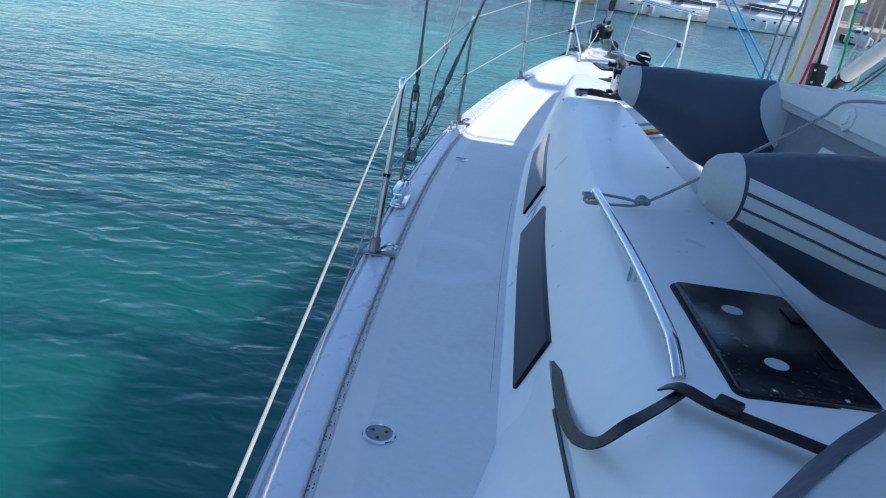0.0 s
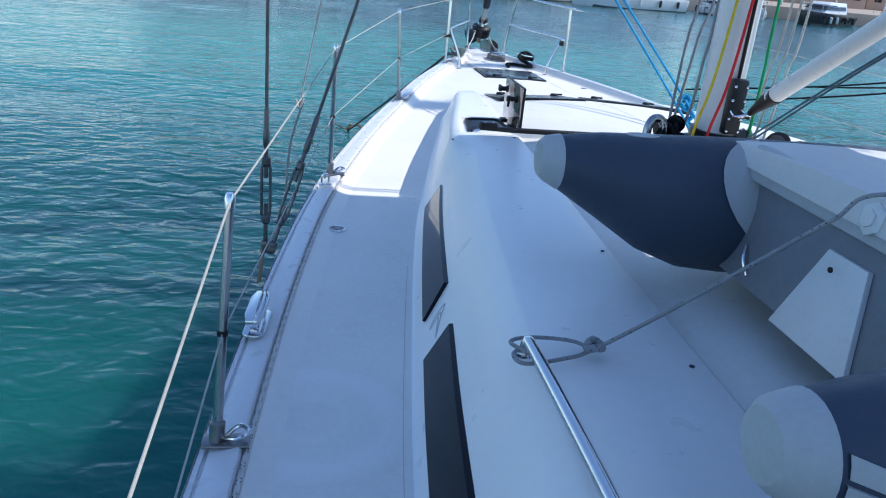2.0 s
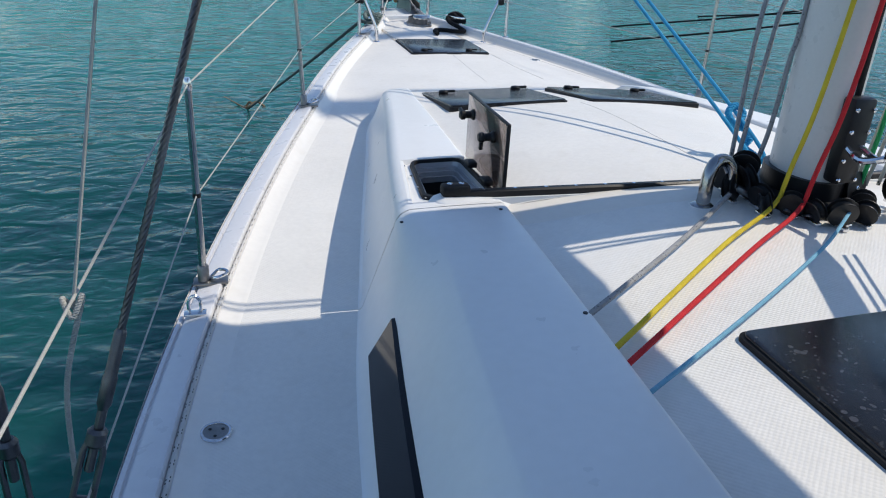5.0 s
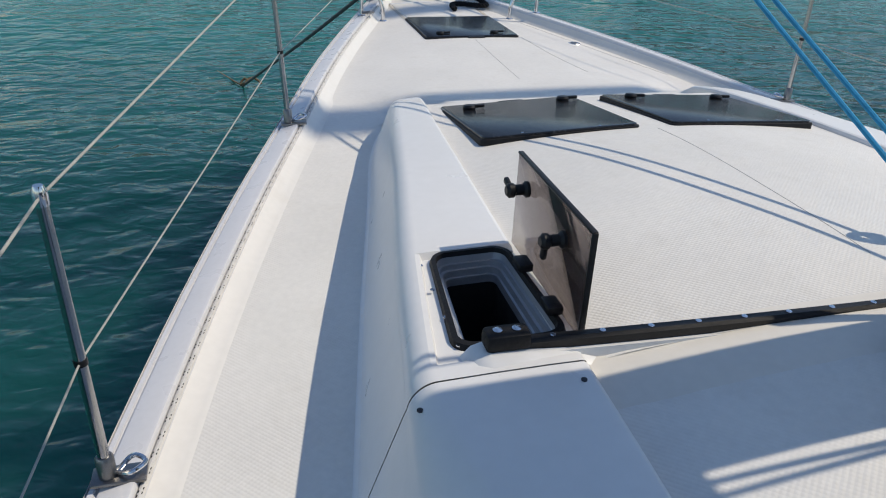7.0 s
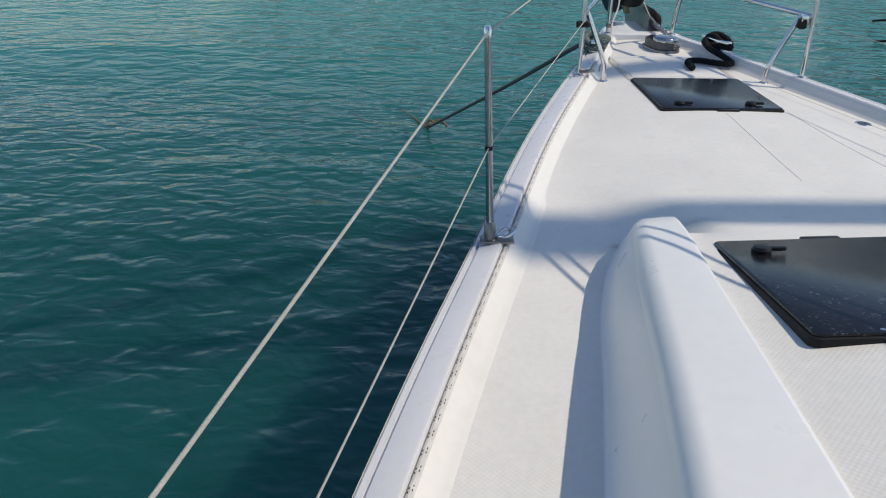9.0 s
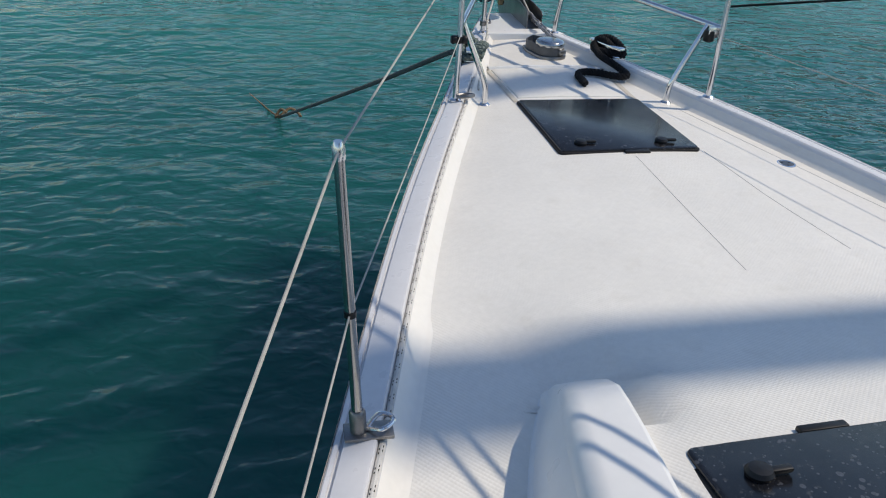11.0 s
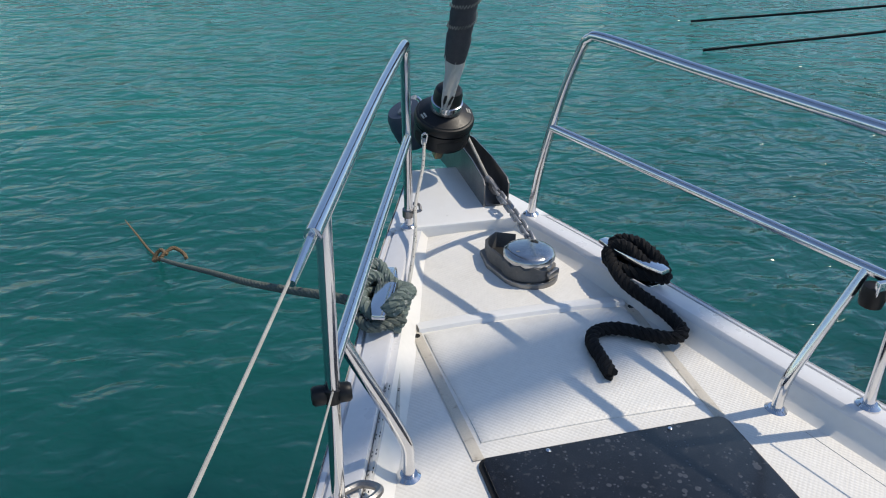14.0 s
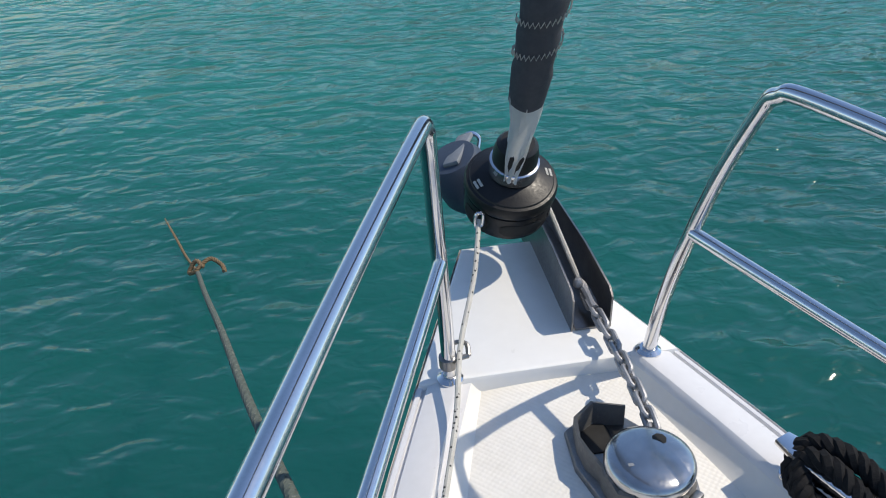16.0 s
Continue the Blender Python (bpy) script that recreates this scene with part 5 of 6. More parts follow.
def build_windlass():
    w = thing("windlass", "anchor windlass with a chromed drum in a cracked grey plastic housing", "windlass", (0.08, 9.05, 1.6))
    base = [(0.082 + 0.088 * math.cos(t), 9.04 + 0.088 * math.sin(t)) for t in (radians(a) for a in range(190, 371, 15))] + [(0.15, 9.13), (0.10, 9.2), (0.025, 9.215), (-0.018, 9.185), (-0.024, 9.1)]
    part("base_plate", slab_bm(base, 1.595, 1.615, 0.006), DULL_STEEL, w)
    rows = []
    ring = [(0.082 + 0.079 * math.cos(t), 9.042 + 0.079 * math.sin(t)) for t in (radians(a) for a in range(170, 331, 10))]
    wall = [(0.095, 9.187), (0.035, 9.203), (-0.004, 9.18), (-0.013, 9.13), (-0.01, 9.09)] + ring
    for k, (x, y) in enumerate(wall):
        h = 1.655 + 0.006 * math.sin(k * 1.9) - (0.014 if k > 16 else 0)
        rows.append([(x, y, 1.612), (x, y, h), (x * 0.94 + 0.06 * 0.06, y - (y - 9.08) * 0.07, h + 0.004), (x * 0.9 + 0.1 * 0.06, y - (y - 9.08) * 0.12, 1.612)])
    part("housing", grid_bm(rows, True, True), material("cracked_grey_plastic", (0.11, 0.108, 0.105), 0.6, vary=0.25, scale=25, dirt=0.3, dirt_colour=(0.3, 0.27, 0.22)), w, "cracked weathered grey housing")
    # solid plate; the shade down the chain opening is put into its colour
    part("chain_pipe", slab_bm(rounded(0.0, 0.06, 9.12, 9.188, 0.018), 1.60, 1.617, 0), HOLE_SHADE, w, "dark chain opening")
    part("gypsy", lathe_bm([(0.06, 1.615), (0.066, 1.625), (0.048, 1.637), (0.066, 1.65), (0.06, 1.655)], 24, (0.082, 9.042, 0)), DULL_STEEL, w, "toothed chain wheel")
    drum = part("drum_cap", lathe_bm([(0.05, 1.650), (0.072, 1.652), (0.0755, 1.657), (0.0755, 1.668), (0.073, 1.675), (0.067, 1.68), (0.055, 1.6835), (0.03, 1.6865), (0.0, 1.6875)], 48, (0.082, 9.042, 0)), material("worn_chrome", (0.5, 0.5, 0.5), 0.2, 1.0, vary=0.15, scale=30), w, "low domed chromed drum cap")
    # flat disc, coloured as the shade in the socket
    part("handle_socket", lathe_bm([(0.0125, 0), (0.0125, 0.002)], 8, (0.108, 9.07, 1.6842)), HOLE_SHADE, drum, "dark square handle socket")
    for k, (x, ln) in enumerate(((-0.03, 0.012), (-0.016, 0.01), (-0.004, 0.01), (0.008, 0.012))):
        part("maker_mark", box_bm(ln * 0.8, 0.006, 0.0006, 0, (0.072 + x, 9.012 - x * 0.5, 1.6852)), MIDGREY, drum)
    part("stripper", box_bm(0.05, 0.016, 0.02, 0.004, (0.13, 8.975, 1.632), Euler((0, 0, 0.6)).to_matrix()), DULL_STEEL, w)


build_windlass()

GALV = material("galvanised_chain", (0.36, 0.36, 0.37), 0.5, 0.6, vary=0.25, scale=40, bump=0.4, bump_scale=300)


def build_chain():
    c = thing("anchor_chain", "galvanised anchor chain from the windlass to the bow roller", "chain", (0.12, 9.28, 1.68))
    link = bmesh.new()
    L, W, r = 0.017, 0.011, 0.0052
    loop = [(L + W * math.cos(a) if math.cos(a) > 0 else -L + W * math.cos(a), W * math.sin(a), 0) for a in (2 * math.pi * (k + 0.5) / 14 for k in range(14))]
    rows = []
    for i, p in enumerate(loop):
        q, o = Vector(loop[(i + 1) % 14]), Vector(loop[i - 1])
        t = (q - o).normalized()
        n = Vector((0, 0, 1)).cross(t)
        rows.append([Vector(p) + r * (math.cos(a) * n + math.sin(a) * Vector((0, 0, 1))) for a in (2 * math.pi * k / 8 for k in range(8))])
    grid_bm(rows + [rows[0]], True, False, link)
    bmesh.ops.remove_doubles(link, verts=link.verts[:], dist=1e-5)
    me = mesh_of("link", link, GALV)
    line = spline([(0.115, 9.09, 1.665), (0.118, 9.15, 1.672), (0.122, 9.25, 1.676), (0.125, 9.36, 1.676), (0.123, 9.46, 1.678), (0.122, 9.50, 1.68)], 20)
    d, k = 0.0, 0
    acc = [0]
    for a, b in zip(line, line[1:]):
        acc.append(acc[-1] + (b - a).length)
    while d < acc[-1]:
        i = min(int(np.searchsorted(acc, d)), len(line) - 2)
        t = (line[i + 1] - line[i]).normalized()
        ob = new("link", me)
        ob.parent = c
        ob.matrix_parent_inverse = c.matrix_basis.inverted()
        ob.matrix_basis = Matrix.Translation(line[i]) @ t.to_track_quat("X", "Z").to_matrix().to_4x4() @ Euler((radians(38 + 90 * (k % 2)), 0, 0)).to_matrix().to_4x4()
        d += 0.0355
        k += 1


build_chain()
roller = thing("bow_roller", "weathered steel bow roller channel", "bow roller", (0.115, 9.7, 1.64))
for x0, x1 in ((0.073, 0.088), (0.156, 0.142)):
    bm = bmesh.new()
    pts = [(9.43, 1.637), (9.43, 1.715), (9.45, 1.73), (9.6, 1.745), (9.8, 1.745), (10.05, 1.70), (10.12, 1.62), (10.08, 1.57), (9.8, 1.60), (9.8, 1.637)]
    f0 = [(x0 + (x1 - x0) * (y - 9.43) / 0.7 - 0.002, y, z) for y, z in pts]
    f1 = [(x + 0.004, y, z) for x, y, z in f0]
    part("side_plate", grid_bm([f0, f1], True, True), DULL_STEEL, roller)
part("floor_plate", box_bm(0.07, 0.62, 0.004, 0.001, (0.115, 9.74, 1.641)), DULL_STEEL, roller, "stained channel floor")
part("wheel", lathe_bm([(0.03, -0.025), (0.018, 0), (0.03, 0.025)], 20, (0.115, 10.05, 1.64), Euler((0, radians(90), 0)).to_matrix()), RUBBER, roller)
rope("snubber", [(0.12, 9.5, 1.685), (0.118, 9.56, 1.70), (0.105, 9.7, 1.76), (0.09, 9.82, 1.82)], 0.006, R_WHITE, "pale tie from the chain up to the furler")
single("chain_hook", tube_bm(spline([(0.122, 9.44, 1.682), (0.122, 9.49, 1.688), (0.112, 9.515, 1.70), (0.104, 9.50, 1.705)], 6), [0.011] * 18 + [0.006], 10), GALV, "galvanised chain hook in the bow roller", "hook")

# forestay with furler and furled sail
STAY0, STAYD = Vector((-0.005, 9.754, 1.700)), Vector((0.042, -0.375, 1.0)).normalized()
S = lambda d: STAY0 + STAYD * d
stay_turn = STAYD.to_track_quat("Z", "X").to_matrix()
furler = thing("furling_drum", "black headsail furling drum on the forestay", "furler", STAY0)
part("drum", lathe_bm([(0.05, 0.088), (0.088, 0.090), (0.096, 0.096), (0.098, 0.106), (0.099, 0.145), (0.0985, 0.158), (0.094, 0.160), (0.094, 0.164), (0.101, 0.166), (0.104, 0.172), (0.104, 0.186), (0.100, 0.195), (0.094, 0.1965), (0.092, 0.200), (0.075, 0.207), (0.055, 0.2145), (0.05, 0.2155)], 48, STAY0, stay_turn), BLACK, furler)
part("neck", lathe_bm([(0.05, 0.212), (0.049, 0.275), (0.044, 0.296), (0.036, 0.303)], 28, STAY0, stay_turn), BLACK, furler)
part("neck_ring", lathe_bm([(0.051, 0.217), (0.0545, 0.219), (0.0545, 0.249), (0.051, 0.251)], 28, STAY0, stay_turn), STEEL, furler, "polished steel ring")
part("tang", box_bm(0.035, 0.03, 0.12, 0.006, S(0.06), stay_turn), material("worn_brass", (0.45, 0.33, 0.18), 0.45, 0.7, vary=0.2, scale=30, dirt=0.4), furler, "stained brass stay tang")
# slots are thin curved inlays; the shade inside them is their colour
for a, wide in ((180, 29), (112, 22), (248, 22), (45, 22), (315, 22)):
    rows = []
    for k in range(9):
        q = radians(a + wide * (k / 4 - 1))
        half = 0.017 * min(1, 0.45 + 2.2 * (1 - abs(k / 4 - 1)))
        rows.append([S(0.127) + stay_turn @ Vector((r * math.cos(q), r * math.sin(q), dz)) for r, dz in ((0.094, -half), (0.1, -half), (0.1, half), (0.094, half))])
    part("slot", grid_bm(rows, True, True), HOLE_SHADE, furler)
part("line_eye", tube_bm(spline([(-0.075, 9.635, 1.80), (-0.09, 9.63, 1.80), (-0.09, 9.622, 1.835), (-0.075, 9.622, 1.835), (-0.075, 9.635, 1.80)], 4), 0.004, 8), STEEL, furler, "steel line eye")
for a in (98, 262):
    for r in (0.078, 0.087):
        q = radians(a)
        part("maker_mark", box_bm(0.006, 0.022, 0.001, 0, S(0.2155 - (r - 0.055) * 0.405) + stay_turn @ Vector((r * math.cos(q), r * math.sin(q), 0.0)), stay_turn @ Euler((0, radians(22), q)).to_matrix()), R_WHITE, furler)
genoa = thing("furled_headsail", "headsail rolled on the forestay under a charcoal cover strip", "sail", S(0.45))
part("foil", tube_bm([S(0.28), S(0.45), S(0.6)], [0.023, 0.024, 0.025], 18), WHITE, genoa, "white sail tack and foil")
rows = []
for k in range(13):
    f = k / 12
    d = 0.46 - 0.225 * f
    r0 = 0.031 + 0.026 * f ** 2.0
    half = radians(86 - 72 * min(1, f * 1.12))
    mid_a = radians(158 + 6 * math.sin(5 * f))
    rows.append([S(d) + stay_turn @ Vector(((r0 + 0.004 * math.sin(6 * u + 9 * f)) * math.cos(mid_a + half * u), (r0 + 0.004 * math.sin(6 * u + 9 * f)) * math.sin(mid_a + half * u), 0)) for u in np.linspace(-1, 1, 9)])
bm = grid_bm(rows)
bmesh.ops.solidify(bm, geom=bm.faces[:], thickness=0.003)
part("tack_strap", bm, WHITE, genoa, "crumpled white sail tack tied to the drum")
rows = []
for k in range(70):
    d = 0.415 + k * 0.02 if k < 55 else 0.415 + 55 * 0.02 + (k - 55) * 0.9
    wob = 0.0045 * ((k * 0.02 / 0.085) % 1.0) if k < 55 else 0.002
    r0 = (0.034 + 0.0006 * k + wob) if k < 55 else 0.068
    c0 = S(d)
    rows.append([c0 + stay_turn @ Vector(((r0 + 0.002 * math.sin(3 * a + k * 0.5)) * math.cos(a), (r0 + 0.002 * math.sin(2 * a + k * 0.3)) * math.sin(a), 0)) for a in (2 * math.pi * q / 26 for q in range(26))])
part("cover_strip", grid_bm(rows, True, True), CHARCOAL, genoa, "charcoal canvas wound in a spiral", angle=60)
bm = bmesh.new()
for j in range(7):
    pts = []
    for q in range(60):
        a = math.pi * 2 * q / 59 + j
        k = (0.10 + j * 0.085 + 0.085 * q / 59) / 0.02
        r0 = 0.034 + 0.0006 * k + 0.0055
        pts.append(S(0.415 + 0.02 * k + 0.006 * (1 if q % 2 else -1)) + stay_turn @ Vector((r0 * math.cos(a), r0 * math.sin(a), 0)))
    tube_bm(pts, 0.0013, 4, bm)
part("stitching", bm, R_WHITE, genoa, "white zigzag stitching")
rope("furling_line", [(-0.083, 9.63, 1.815), (-0.12, 9.5, 1.765), (-0.178, 9.354, 1.705), (-0.215, 9.2, 1.675), (-0.262, 9.05, 1.65), (-0.315, 8.9, 1.625), (-0.36, 8.75, 1.61), (-0.42, 8.5, 1.6)], 0.0055, R_JACK, "flecked furling line led aft from the drum")
clamp = thing("fairlead", "grey fairlead ring clamped on the pulpit leg", "deck fitting", (-0.19, 9.35, 1.69))
part("ring", tube_bm(spline([(-0.165, 9.34, 1.69), (-0.165, 9.365, 1.70), (-0.19, 9.37, 1.70), (-0.19, 9.34, 1.69), (-0.165, 9.34, 1.69)], 5), 0.005, 8), DULL_STEEL, clamp)
part("clamp_band", tube_bm([(-0.2065, 9.332, 1.68), (-0.2075, 9.329, 1.705)], 0.0175, 14), DULL_STEEL, clamp)

anchor = thing("anchor", "slate-grey coated anchor blade stowed at the bow", "anchor", (-0.07, 9.98, 1.75))
part("blade", lathe_bm([(0.02, -0.1), (0.055, -0.09), (0.07, -0.06), (0.075, 0.0), (0.072, 0.04), (0.06, 0.062), (0.0, 0.068)], 28, (-0.066, 9.93, 1.775), Euler((radians(8), radians(-24), 0)).to_matrix()), SLATE, anchor)
part("shank", box_bm(0.045, 0.14, 0.014, 0.006, (-0.07, 9.945, 1.838), Euler((radians(8), radians(-24), radians(-30))).to_matrix()), MIDGREY, anchor)
part("shackle", tube_bm(spline([(-0.04, 10.02, 1.80), (-0.043, 10.03, 1.825), (-0.02, 10.035, 1.838), (0.0, 10.03, 1.825), (-0.004, 10.02, 1.80)], 5), 0.006, 8), STEEL, anchor)

part("hanger", tube_bm([(0.02, 9.78, 1.7), (-0.04, 9.97, 1.76)], 0.012, 8), DULL_STEEL, anchor)

# mooring ropes at the bow
CL = Vector((-0.368, 8.885, rail_z(8.885) + 0.03))
turns = []
for k in range(46):
    a = k * 0.62
    turns.append(CL + Vector((0.048 * math.cos(a) * (1 + 0.35 * math.sin(k * 1.3)), 0.08 * math.sin(a) * (1 + 0.2 * math.sin(k * 0.9)), -0.016 + 0.0013 * k + 0.02 * math.sin(2 * a + k * 0.1))))
single("belayed_rope", strand_bm(turns, 0.0155, 0.05), R_SAGE, "weathered green-grey rope wound on the bow cleat", "rope")
single("mooring_line", strand_bm([CL + Vector((0.03, -0.09, 0.0)), CL + Vector((-0.06, -0.1, -0.005)), CL + Vector((-0.085, 0.03, -0.02)), (-0.475, 9.02, 1.61), (-0.69, 9.82, 1.22), (-0.90, 10.66, 0.83), (-1.12, 11.5, 0.44), (-1.335, 12.36, 0.045), (-1.50, 13.0, -0.25)], 0.0135, 0.055), twisted("dark_wet_rope", (0.11, 0.13, 0.115), (0.2, 0.21, 0.18), 60), "weathered mooring line running down into the water", "rope")
TAN = twisted("sun_bleached_cord", (0.2, 0.14, 0.08))
single("mooring_knot", strand_bm([Vector((-1.335, 12.36, 0.045)) + Vector(q) for q in ((0.05, -0.03, 0.05), (0, 0.03, 0.06), (-0.05, 0, 0), (0, -0.04, 0.03), (0.05, 0, 0.06), (0.1, 0.02, 0.07), (0.16, -0.02, 0.04), (0.18, -0.08, 0.03))], 0.014, 0.05), TAN, "tan rope knot with a loose end on the mooring line", "rope")

single("weed_grown_tail", strand_bm([(-1.35, 12.42, 0.012), (-1.44, 12.62, 0.003), (-1.53, 12.86, -0.004), (-1.66, 13.2, -0.012)], 0.009, 0.06), TAN, "brown weed-grown rope tail awash beyond the knot", "rope")
block_p = thing("stanchion_block", "black furling-line block clamped on the pulpit post", "block", (-0.575, 8.275, 1.88))
for dx in (-0.022, 0.02):
    part("cheek", lathe_bm([(0.005, -0.013), (0.014, -0.012), (0.017, -0.007), (0.017, 0.007), (0.014, 0.012), (0.005, 0.013)], 18, (-0.5745 + dx, 8.275, 1.885), Euler((0, radians(90), 0)).to_matrix()), BLACK, block_p)
part("clamp", tube_bm([(-0.5745, 8.2748, 1.872), (-0.5742, 8.2752, 1.898)], 0.0165, 14), BLACK, block_p)

BR = [(0.381, 8.835, 1.665), (0.311, 8.885, 1.665), (0.291, 8.965, 1.665), (0.331, 9.000, 1.700), (0.371, 8.945, 1.715), (0.401, 8.865, 1.690), (0.396, 8.825, 1.660), (0.366, 8.855, 1.680), (0.331, 8.945, 1.710), (0.306, 8.975, 1.690), (0.284, 8.915, 1.668), (0.286, 8.835, 1.655), (0.320, 8.755, 1.640), (0.345, 8.710, 1.625), (0.350, 8.645, 1.618), (0.310, 8.625, 1.617), (0.255, 8.655, 1.617), (0.195, 8.695, 1.618), (0.135, 8.695, 1.618), (0.105, 8.655, 1.617), (0.098, 8.580, 1.617), (0.093, 8.525, 1.617)]
single("bow_rope", strand_bm(BR, 0.0175, 0.055), R_BLACK, "black laid rope looped over the cleat and snaking onto the deck", "rope")

# small dark cover studs along the raised band
STUD = material("dark_stud", (0.03, 0.03, 0.035), 0.5)
for x, y in ((-0.782, 4.40), (-1.065, 4.41), (-0.80, 3.79), (-0.855, 2.94), (-0.885, 2.30)):
    part("cover_stud", lathe_bm([(0.0055, 0), (0.0055, 0.0025), (0.003, 0.0035)], 10, (x, y, band_top(x, y))), STUD, yacht)
part("deck_joint", tube_bm([(-(base_x(y) + 0.03), y, deck_z(y) + 0.0006) for y in np.arange(1.8, 3.7, 0.1)], 0.0009, 5), material("side_joint_grey", (0.5, 0.48, 0.46), 0.8), yacht)

# thin joint lines in the foredeck moulding
JOINT = material("joint_grey", (0.6, 0.57, 0.54), 0.8)
for pts in ([(0, 7.72), (0, 7.1), (0, 6.9)], [(0, 5.6), (0, 5.1), (0, 4.56)], [(0.30, 7.76), (0.34, 7.4), (0.42, 6.95)], [(0.44, 8.28), (0.55, 7.9), (0.72, 7.4), (0.9, 6.95)]):
    part("joint_line", tube_bm([(x, y, roof_z(x, y) + 0.0032) for k in range(len(pts) - 1) for x, y in [(pts[k][0] + (pts[k + 1][0] - pts[k][0]) * q / 6, pts[k][1] + (pts[k + 1][1] - pts[k][1]) * q / 6) for q in range(6)]], 0.0011, 6), JOINT, yacht)

# ---------------------------------------------------------------- neighbour's spar to starboard, and its mooring lines
spar = thing("neighbour_mast", "tall white mast of the yacht moored to starboard", "mast", (9, 6.57, 0))
part("spar", grid_bm(ellipse_rows([-0.6, 6, 20], 0.12, 0.165, 6.57, 0, 20, 9.0), True, True), ALU, spar)
part("furled_headsail", tube_bm([(9.0, 11.3, 1.5), (9.0, 8.65, 13.3), (9.0, 7.2, 19.8)], [0.09, 0.125, 0.08], 14), ALU, spar, "white furled headsail on the neighbour's forestay")
part("rolled_foot", tube_bm([(9.0, 11.3, 1.5), (9.0, 11.6, -0.3)], [0.06, 0.1], 12), ALU, spar)
for a, b in (((6.2, 17.4, 0.02), (12.5, 14.4, 1.5)), ((7.2, 19.4, 0.02), (12.6, 14.8, 1.6)), ((10.7, 21.3, 0.02), (13.2, 14.0, 1.6))):
    a, b = Vector(a), Vector(b)
    rope("mooring_line", [a, a.lerp(b, 0.5) - Vector((0, 0, 0.12)), b], 0.02, R_BLACK, "dark mooring line of the neighbouring berth", 6)

# ---------------------------------------------------------------- marina
HULL_W = material("white_yacht_hull", (0.74, 0.75, 0.76), 0.3, vary=0.05, scale=0.6)
HULL_G = material("grey_yacht_hull", (0.42, 0.45, 0.47), 0.3, vary=0.06, scale=0.6)
HULL_B = material("black_yacht_hull", (0.02, 0.022, 0.026), 0.25, vary=0.2, scale=0.6)
ANTIFOUL = material("dark_boot_top", (0.03, 0.035, 0.045), 0.6)
QUAY = material("quay_concrete", (0.36, 0.30, 0.24), 0.9, vary=0.12, scale=0.5, bump=0.5, bump_scale=20)
PINK = material("ochre_stucco", (0.45, 0.33, 0.26), 0.9, vary=0.1, scale=0.3)
HILL = material("dry_hill", (0.1, 0.1, 0.075), 0.95, vary=0.25, scale=0.05)
CANVAS_B = material("blue_canvas", (0.04, 0.09, 0.24), 0.85, vary=0.1, scale=2)


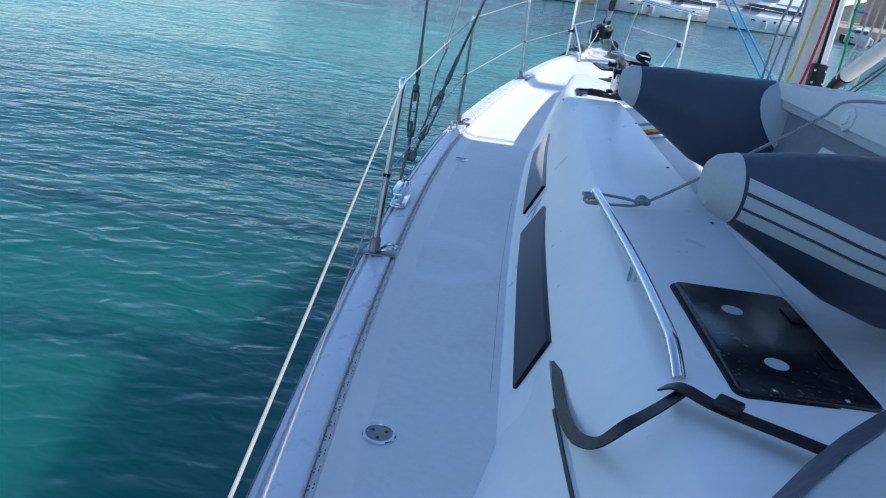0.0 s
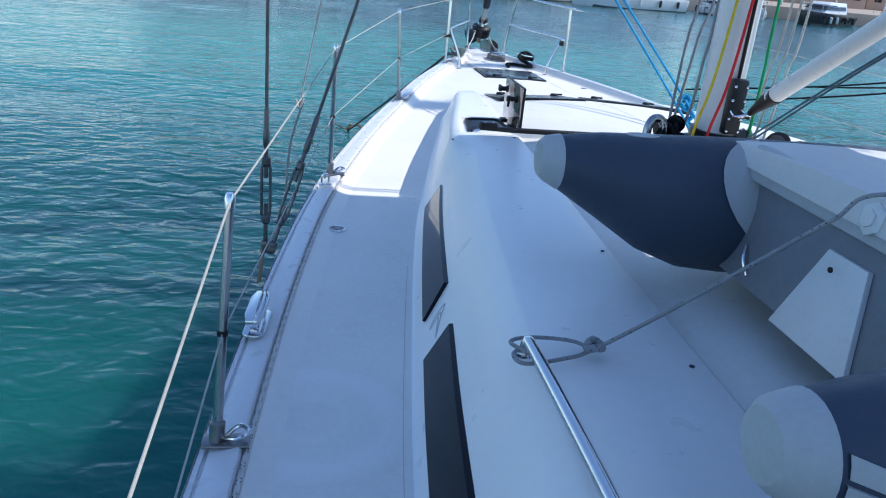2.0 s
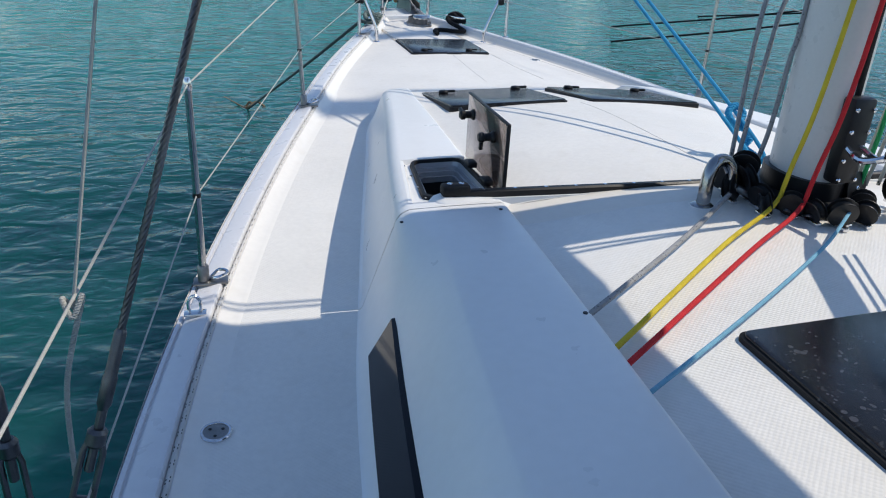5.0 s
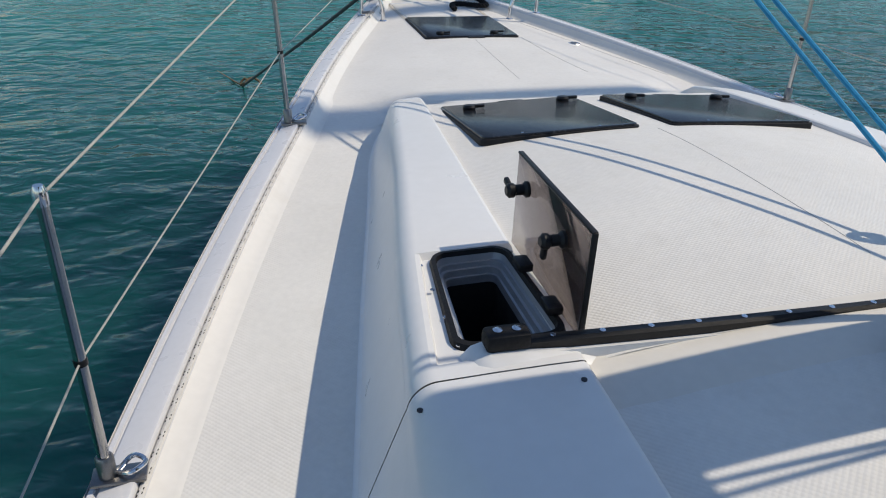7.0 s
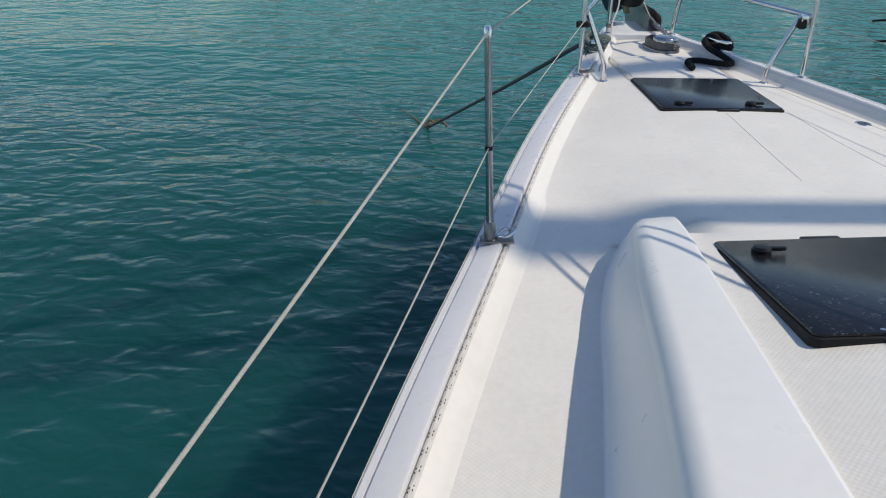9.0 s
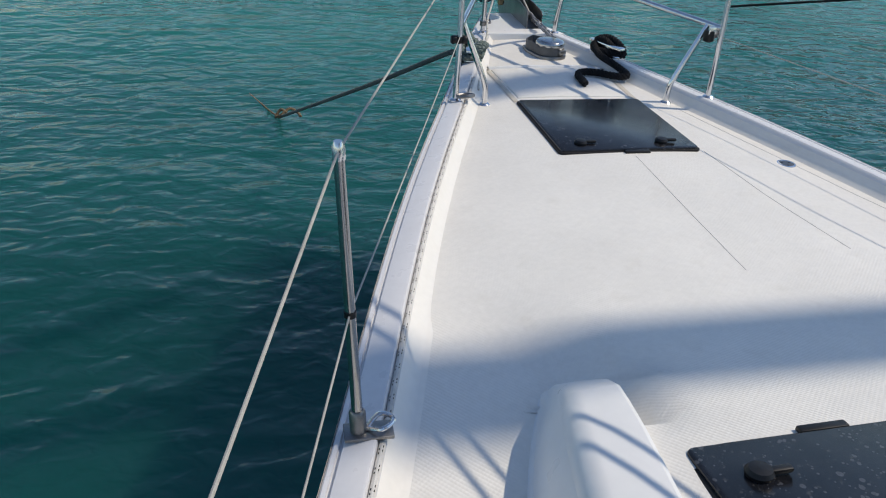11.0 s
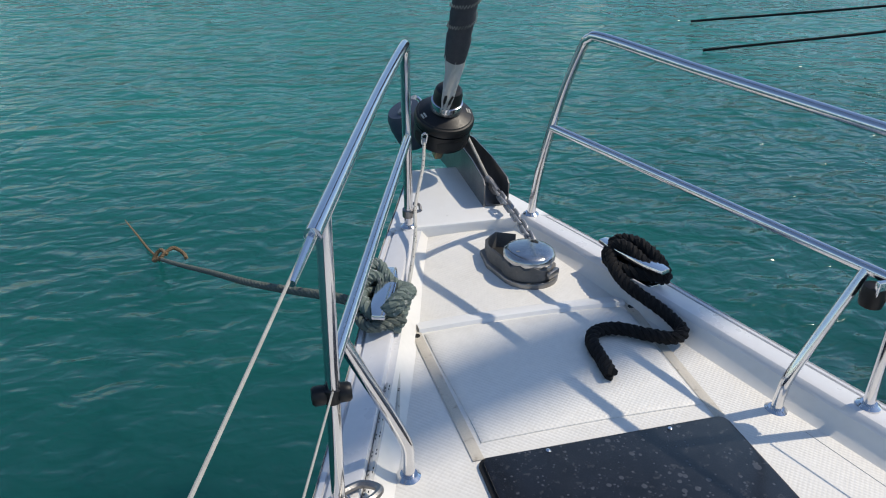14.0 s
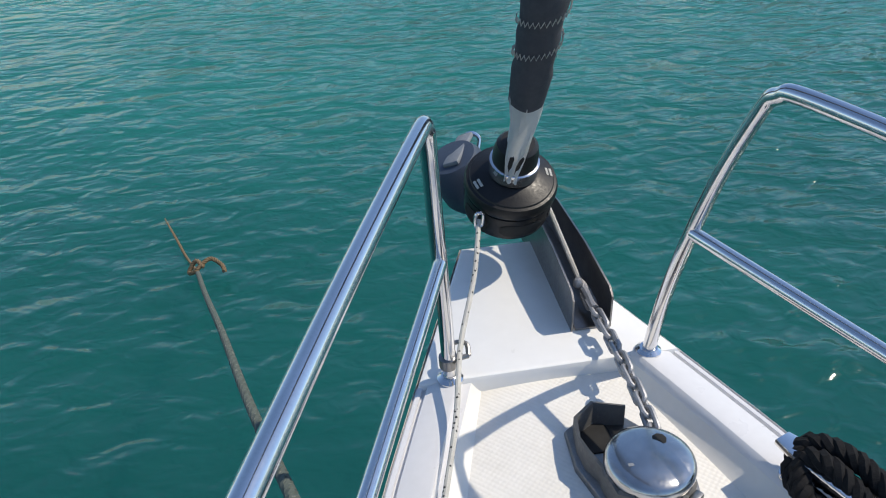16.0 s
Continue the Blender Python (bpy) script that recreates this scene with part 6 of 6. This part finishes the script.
def motor_yacht(at, heading, ln, hull_mat, label, fly=True):
    """Hull, boot top, cabin with window bands, flybridge, bow rail, fenders; bow towards local +y."""
    b = thing("motor_yacht", label, "motor yacht", (0, 0, 0), "motor yachts along the quay")
    w, h = ln * 0.15, ln * 0.082 + 0.3
    rows, boot = [], []
    for k in range(15):
        q = k / 14
        y = -ln / 2 + ln * q
        ww = w * (1 - max(0, (q - 0.45) / 0.55) ** 2.2)
        hh = h * (0.82 + 0.32 * q * q)
        ww = max(ww, 0.03)
        rows.append([(-ww * 0.82, y - 0.06 * ln * (q > 0.9), -0.3), (-ww * 0.88, y, 0.12), (-ww, y, hh * 0.75), (-ww * 0.985, y, hh), (ww * 0.985, y, hh), (ww, y, hh * 0.75), (ww * 0.88, y, 0.12), (ww * 0.82, y - 0.06 * ln * (q > 0.9), -0.3)])
        boot.append([(s0 * (ww * 0.86 + 0.02), y - 0.04 * ln * (q > 0.9), z) for s0, z in ((-1, -0.1), (-1, 0.14), (1, 0.14), (1, -0.1))])
    part("hull", grid_bm(rows, True, True), hull_mat, b)
    part("boot_top", grid_bm(boot), ANTIFOUL, b, "dark waterline band")

    def house(y0, y1, wd, z0, z1, rake0, rake1):
        bm = bmesh.new()
        rr = []
        for f in (0, 0.12, 0.5, 0.9, 1.0):
            z = z0 + (z1 - z0) * f
            a, c = y0 + rake0 * f, y1 - rake1 * f
            ww = wd * (1 - 0.16 * f)
            if f == 1.0:
                ww *= 0.93
            rr.append([(-ww, a, z), (-ww, (a + c) / 2, z), (-ww * 0.86, c - wd * 0.3, z), (0, c, z), (ww * 0.86, c - wd * 0.3, z), (ww, (a + c) / 2, z), (ww, a, z)])
        return grid_bm(rr, True, True, bm)
    z0 = h * 0.95
    part("cabin", house(-ln * 0.3, ln * 0.22, w * 0.78, z0, z0 + ln * 0.1, 0.1, ln * 0.13), HULL_W, b)
    part("window_band", house(-ln * 0.27, ln * 0.205, w * 0.785, z0 + ln * 0.038, z0 + ln * 0.078, 0.1, ln * 0.055), GLAZE, b, "dark window band")
    if fly:
        part("flybridge", house(-ln * 0.33, ln * 0.05, w * 0.72, z0 + ln * 0.1, z0 + ln * 0.15, -0.2, ln * 0.05), HULL_W, b)
        part("windscreen", house(-ln * 0.05, ln * 0.06, w * 0.6, z0 + ln * 0.15, z0 + ln * 0.175, 0.1, 0.25), GLAZE, b)
        part("radar_arch", tube_bm(spline([(-w * 0.66, -ln * 0.26, z0 + ln * 0.14), (-w * 0.6, -ln * 0.29, z0 + ln * 0.21), (0, -ln * 0.3, z0 + ln * 0.235), (w * 0.6, -ln * 0.29, z0 + ln * 0.21), (w * 0.66, -ln * 0.26, z0 + ln * 0.14)], 5), 0.09, 8), HULL_W, b)
    rail = []
    for q in (0.45, 0.6, 0.75, 0.88, 0.97, 1.0):
        rail.append((-w * (1 - max(0, (q - 0.45) / 0.55) ** 2.2) * 0.93, -ln / 2 + ln * q, h * (0.82 + 0.32 * q * q) + 0.62))
    full = rail + [(-x, y, z) for x, y, z in rail[::-1]]
    part("bow_rail", tube_bm(spline(full, 4), 0.025, 6), STEEL, b)
    for x, y, z in full[::2]:
        part("rail_post", tube_bm([(x, y, z - 0.64), (x, y, z)], 0.02, 6), STEEL, b)
    for q in (0.12, 0.3, 0.5, 0.62):
        for sg in (-1, 1):
            ww = w * (1 - max(0, (q - 0.45) / 0.55) ** 2.2)
            part("fender", lathe_bm([(0.03, 0.3), (0.11, 0.24), (0.12, 0), (0.11, -0.24), (0.03, -0.3)], 12, (sg * (ww + 0.1), -ln / 2 + ln * q, h * 0.45)), HULL_B if q < 0.4 else HULL_W, b)
    for q in (0.55, 0.63, 0.71):
        for sg in (-1, 1):
            ww = w * (1 - max(0, (q - 0.45) / 0.55) ** 2.2)
            part("porthole", box_bm(0.02, 0.38, 0.13, 0.02, (sg * (ww * 0.985 + 0.012), -ln / 2 + ln * q, h * 0.72), Euler((0, 0, sg * 0.16)).to_matrix()), GLAZE, b)
    b.matrix_basis = Matrix.Translation(at) @ Euler((0, 0, radians(heading))).to_matrix().to_4x4()
    for o in b.children:
        o.matrix_parent_inverse = Matrix.Identity(4)
    return b


FLEET = [(-7.5, 69, 172, 8, HULL_G, "small grey motor cruiser at the end of the quay", False), (3.0, 70.5, 97, 11, HULL_W, "low white motor cruiser lying along the quay", False),
         (12.5, 67, 122, 12, HULL_G, "pale grey motor yacht moored at the quay", True), (16.6, 68.5, 124, 12, HULL_W, "white flybridge motor yacht moored at the quay", True),
         (23.0, 67, 112, 14.5, HULL_W, "large white flybridge motor yacht with fenders out", True), (32.0, 69, 165, 7.5, HULL_W, "small white open cruiser moored stern-to", False), (35.8, 69, 170, 8, HULL_W, "small white open cruiser moored stern-to", False),
         (42.0, 68, 125, 12, HULL_B, "black-hulled motor yacht with a white cabin", False), (46.8, 64.5, 135, 11, HULL_W, "white sports cruiser moored at the quay", False), (53, 66, 135, 12, HULL_W, "white flybridge motor yacht moored at the quay", True), (60, 66, 138, 13, HULL_G, "grey motor yacht moored at the quay", True)]
for x, y, hd, ln, hm, lab, fl in FLEET:
    motor_yacht((x, y, 0), hd, ln * 0.8, hm, lab, fl)

single("quay", slab_bm([(-2, 75), (-2, 73), (8.2, 72.6), (8.6, 74), (120, 74), (120, 130), (-2, 130)], -1.5, 1.15, 0.05), QUAY, "low ochre concrete quay behind the moored boats", "quay", kind="structure")


def sail_mast(x, y, h):
    m = thing("moored_yacht_mast", "bare mast of a sailing yacht at the quay", "mast", (x, y, 1), "masts along the quay")
    part("spar", tube_bm([(x, y, 0.8), (x, y, h)], [0.1, 0.07], 8), ALU, m)
    part("boom", tube_bm([(x, y, 2.8), (x + 2.5, y + 2, 2.7)], 0.16, 8), CANVAS_B, m, "boom with a blue sail cover")
    for sg in (-1, 1):
        part("spreader", tube_bm([(x, y, h * 0.55), (x + sg * 0.9, y, h * 0.55)], 0.04, 6), ALU, m)
        part("shroud", tube_bm([(x + sg * 1.2, y, 1.2), (x + sg * 0.9, y, h * 0.55), (x, y, h)], 0.02, 5), DULL_STEEL, m)


for x, y, h in ((10.5, 80, 15), (22.5, 79, 14), (28.5, 78, 17), (31.0, 77, 15), (35.5, 79, 18), (39.5, 77, 14), (45, 80, 16), (50.5, 79, 15), (57, 80, 17)):
    sail_mast(x, y, h)


def building(x, y, w, d, h, mat, label):
    b = thing("harbour_building", label, "building", (x, y, 1.1), "buildings behind the quay")
    part("wall", box_bm(w, d, h, 0.05, (x, y, 1.1 + h / 2)), mat, b)
    part("roof", box_bm(w + 0.6, d + 0.6, 0.3, 0.05, (x, y, 1.1 + h + 0.15)), QUAY, b)
    n = int(w / 3)
    for k in range(n):
        for f in range(max(1, int(h / 3.2))):
            part("window", box_bm(1.1, 0.1, 1.3, 0.02, (x - w / 2 + (k + 0.5) * w / n, y - d / 2 - 0.03, 2.9 + 3.1 * f)), GLAZE, b)


for q in ((14, 100, 16, 8, 4.5, QUAY, "low stone harbour shed"), (34, 112, 22, 9, 5, WHITE, "white harbour building with dark windows"), (62, 108, 18, 10, 8, PINK, "ochre stucco harbour building"), (84, 112, 20, 10, 6.5, PINK, "ochre stucco harbour building"), (104, 100, 18, 10, 7, QUAY, "stone harbour building behind the quay")):
    building(*q)
rows = []
for k in range(40):
    x = -40 + k * 9
    hh = 5 + 3.5 * math.sin(k * 0.35) + 1.6 * math.sin(k * 1.13 + 1)
    rows.append([(x, 150 + 8 * math.sin(k * 0.7), 0), (x, 170, max(2, hh)), (x, 230, max(2, hh * 1.3))])
single("far_hill", grid_bm(rows), HILL, "low dry scrub hill behind the marina", "hill", kind="structure")
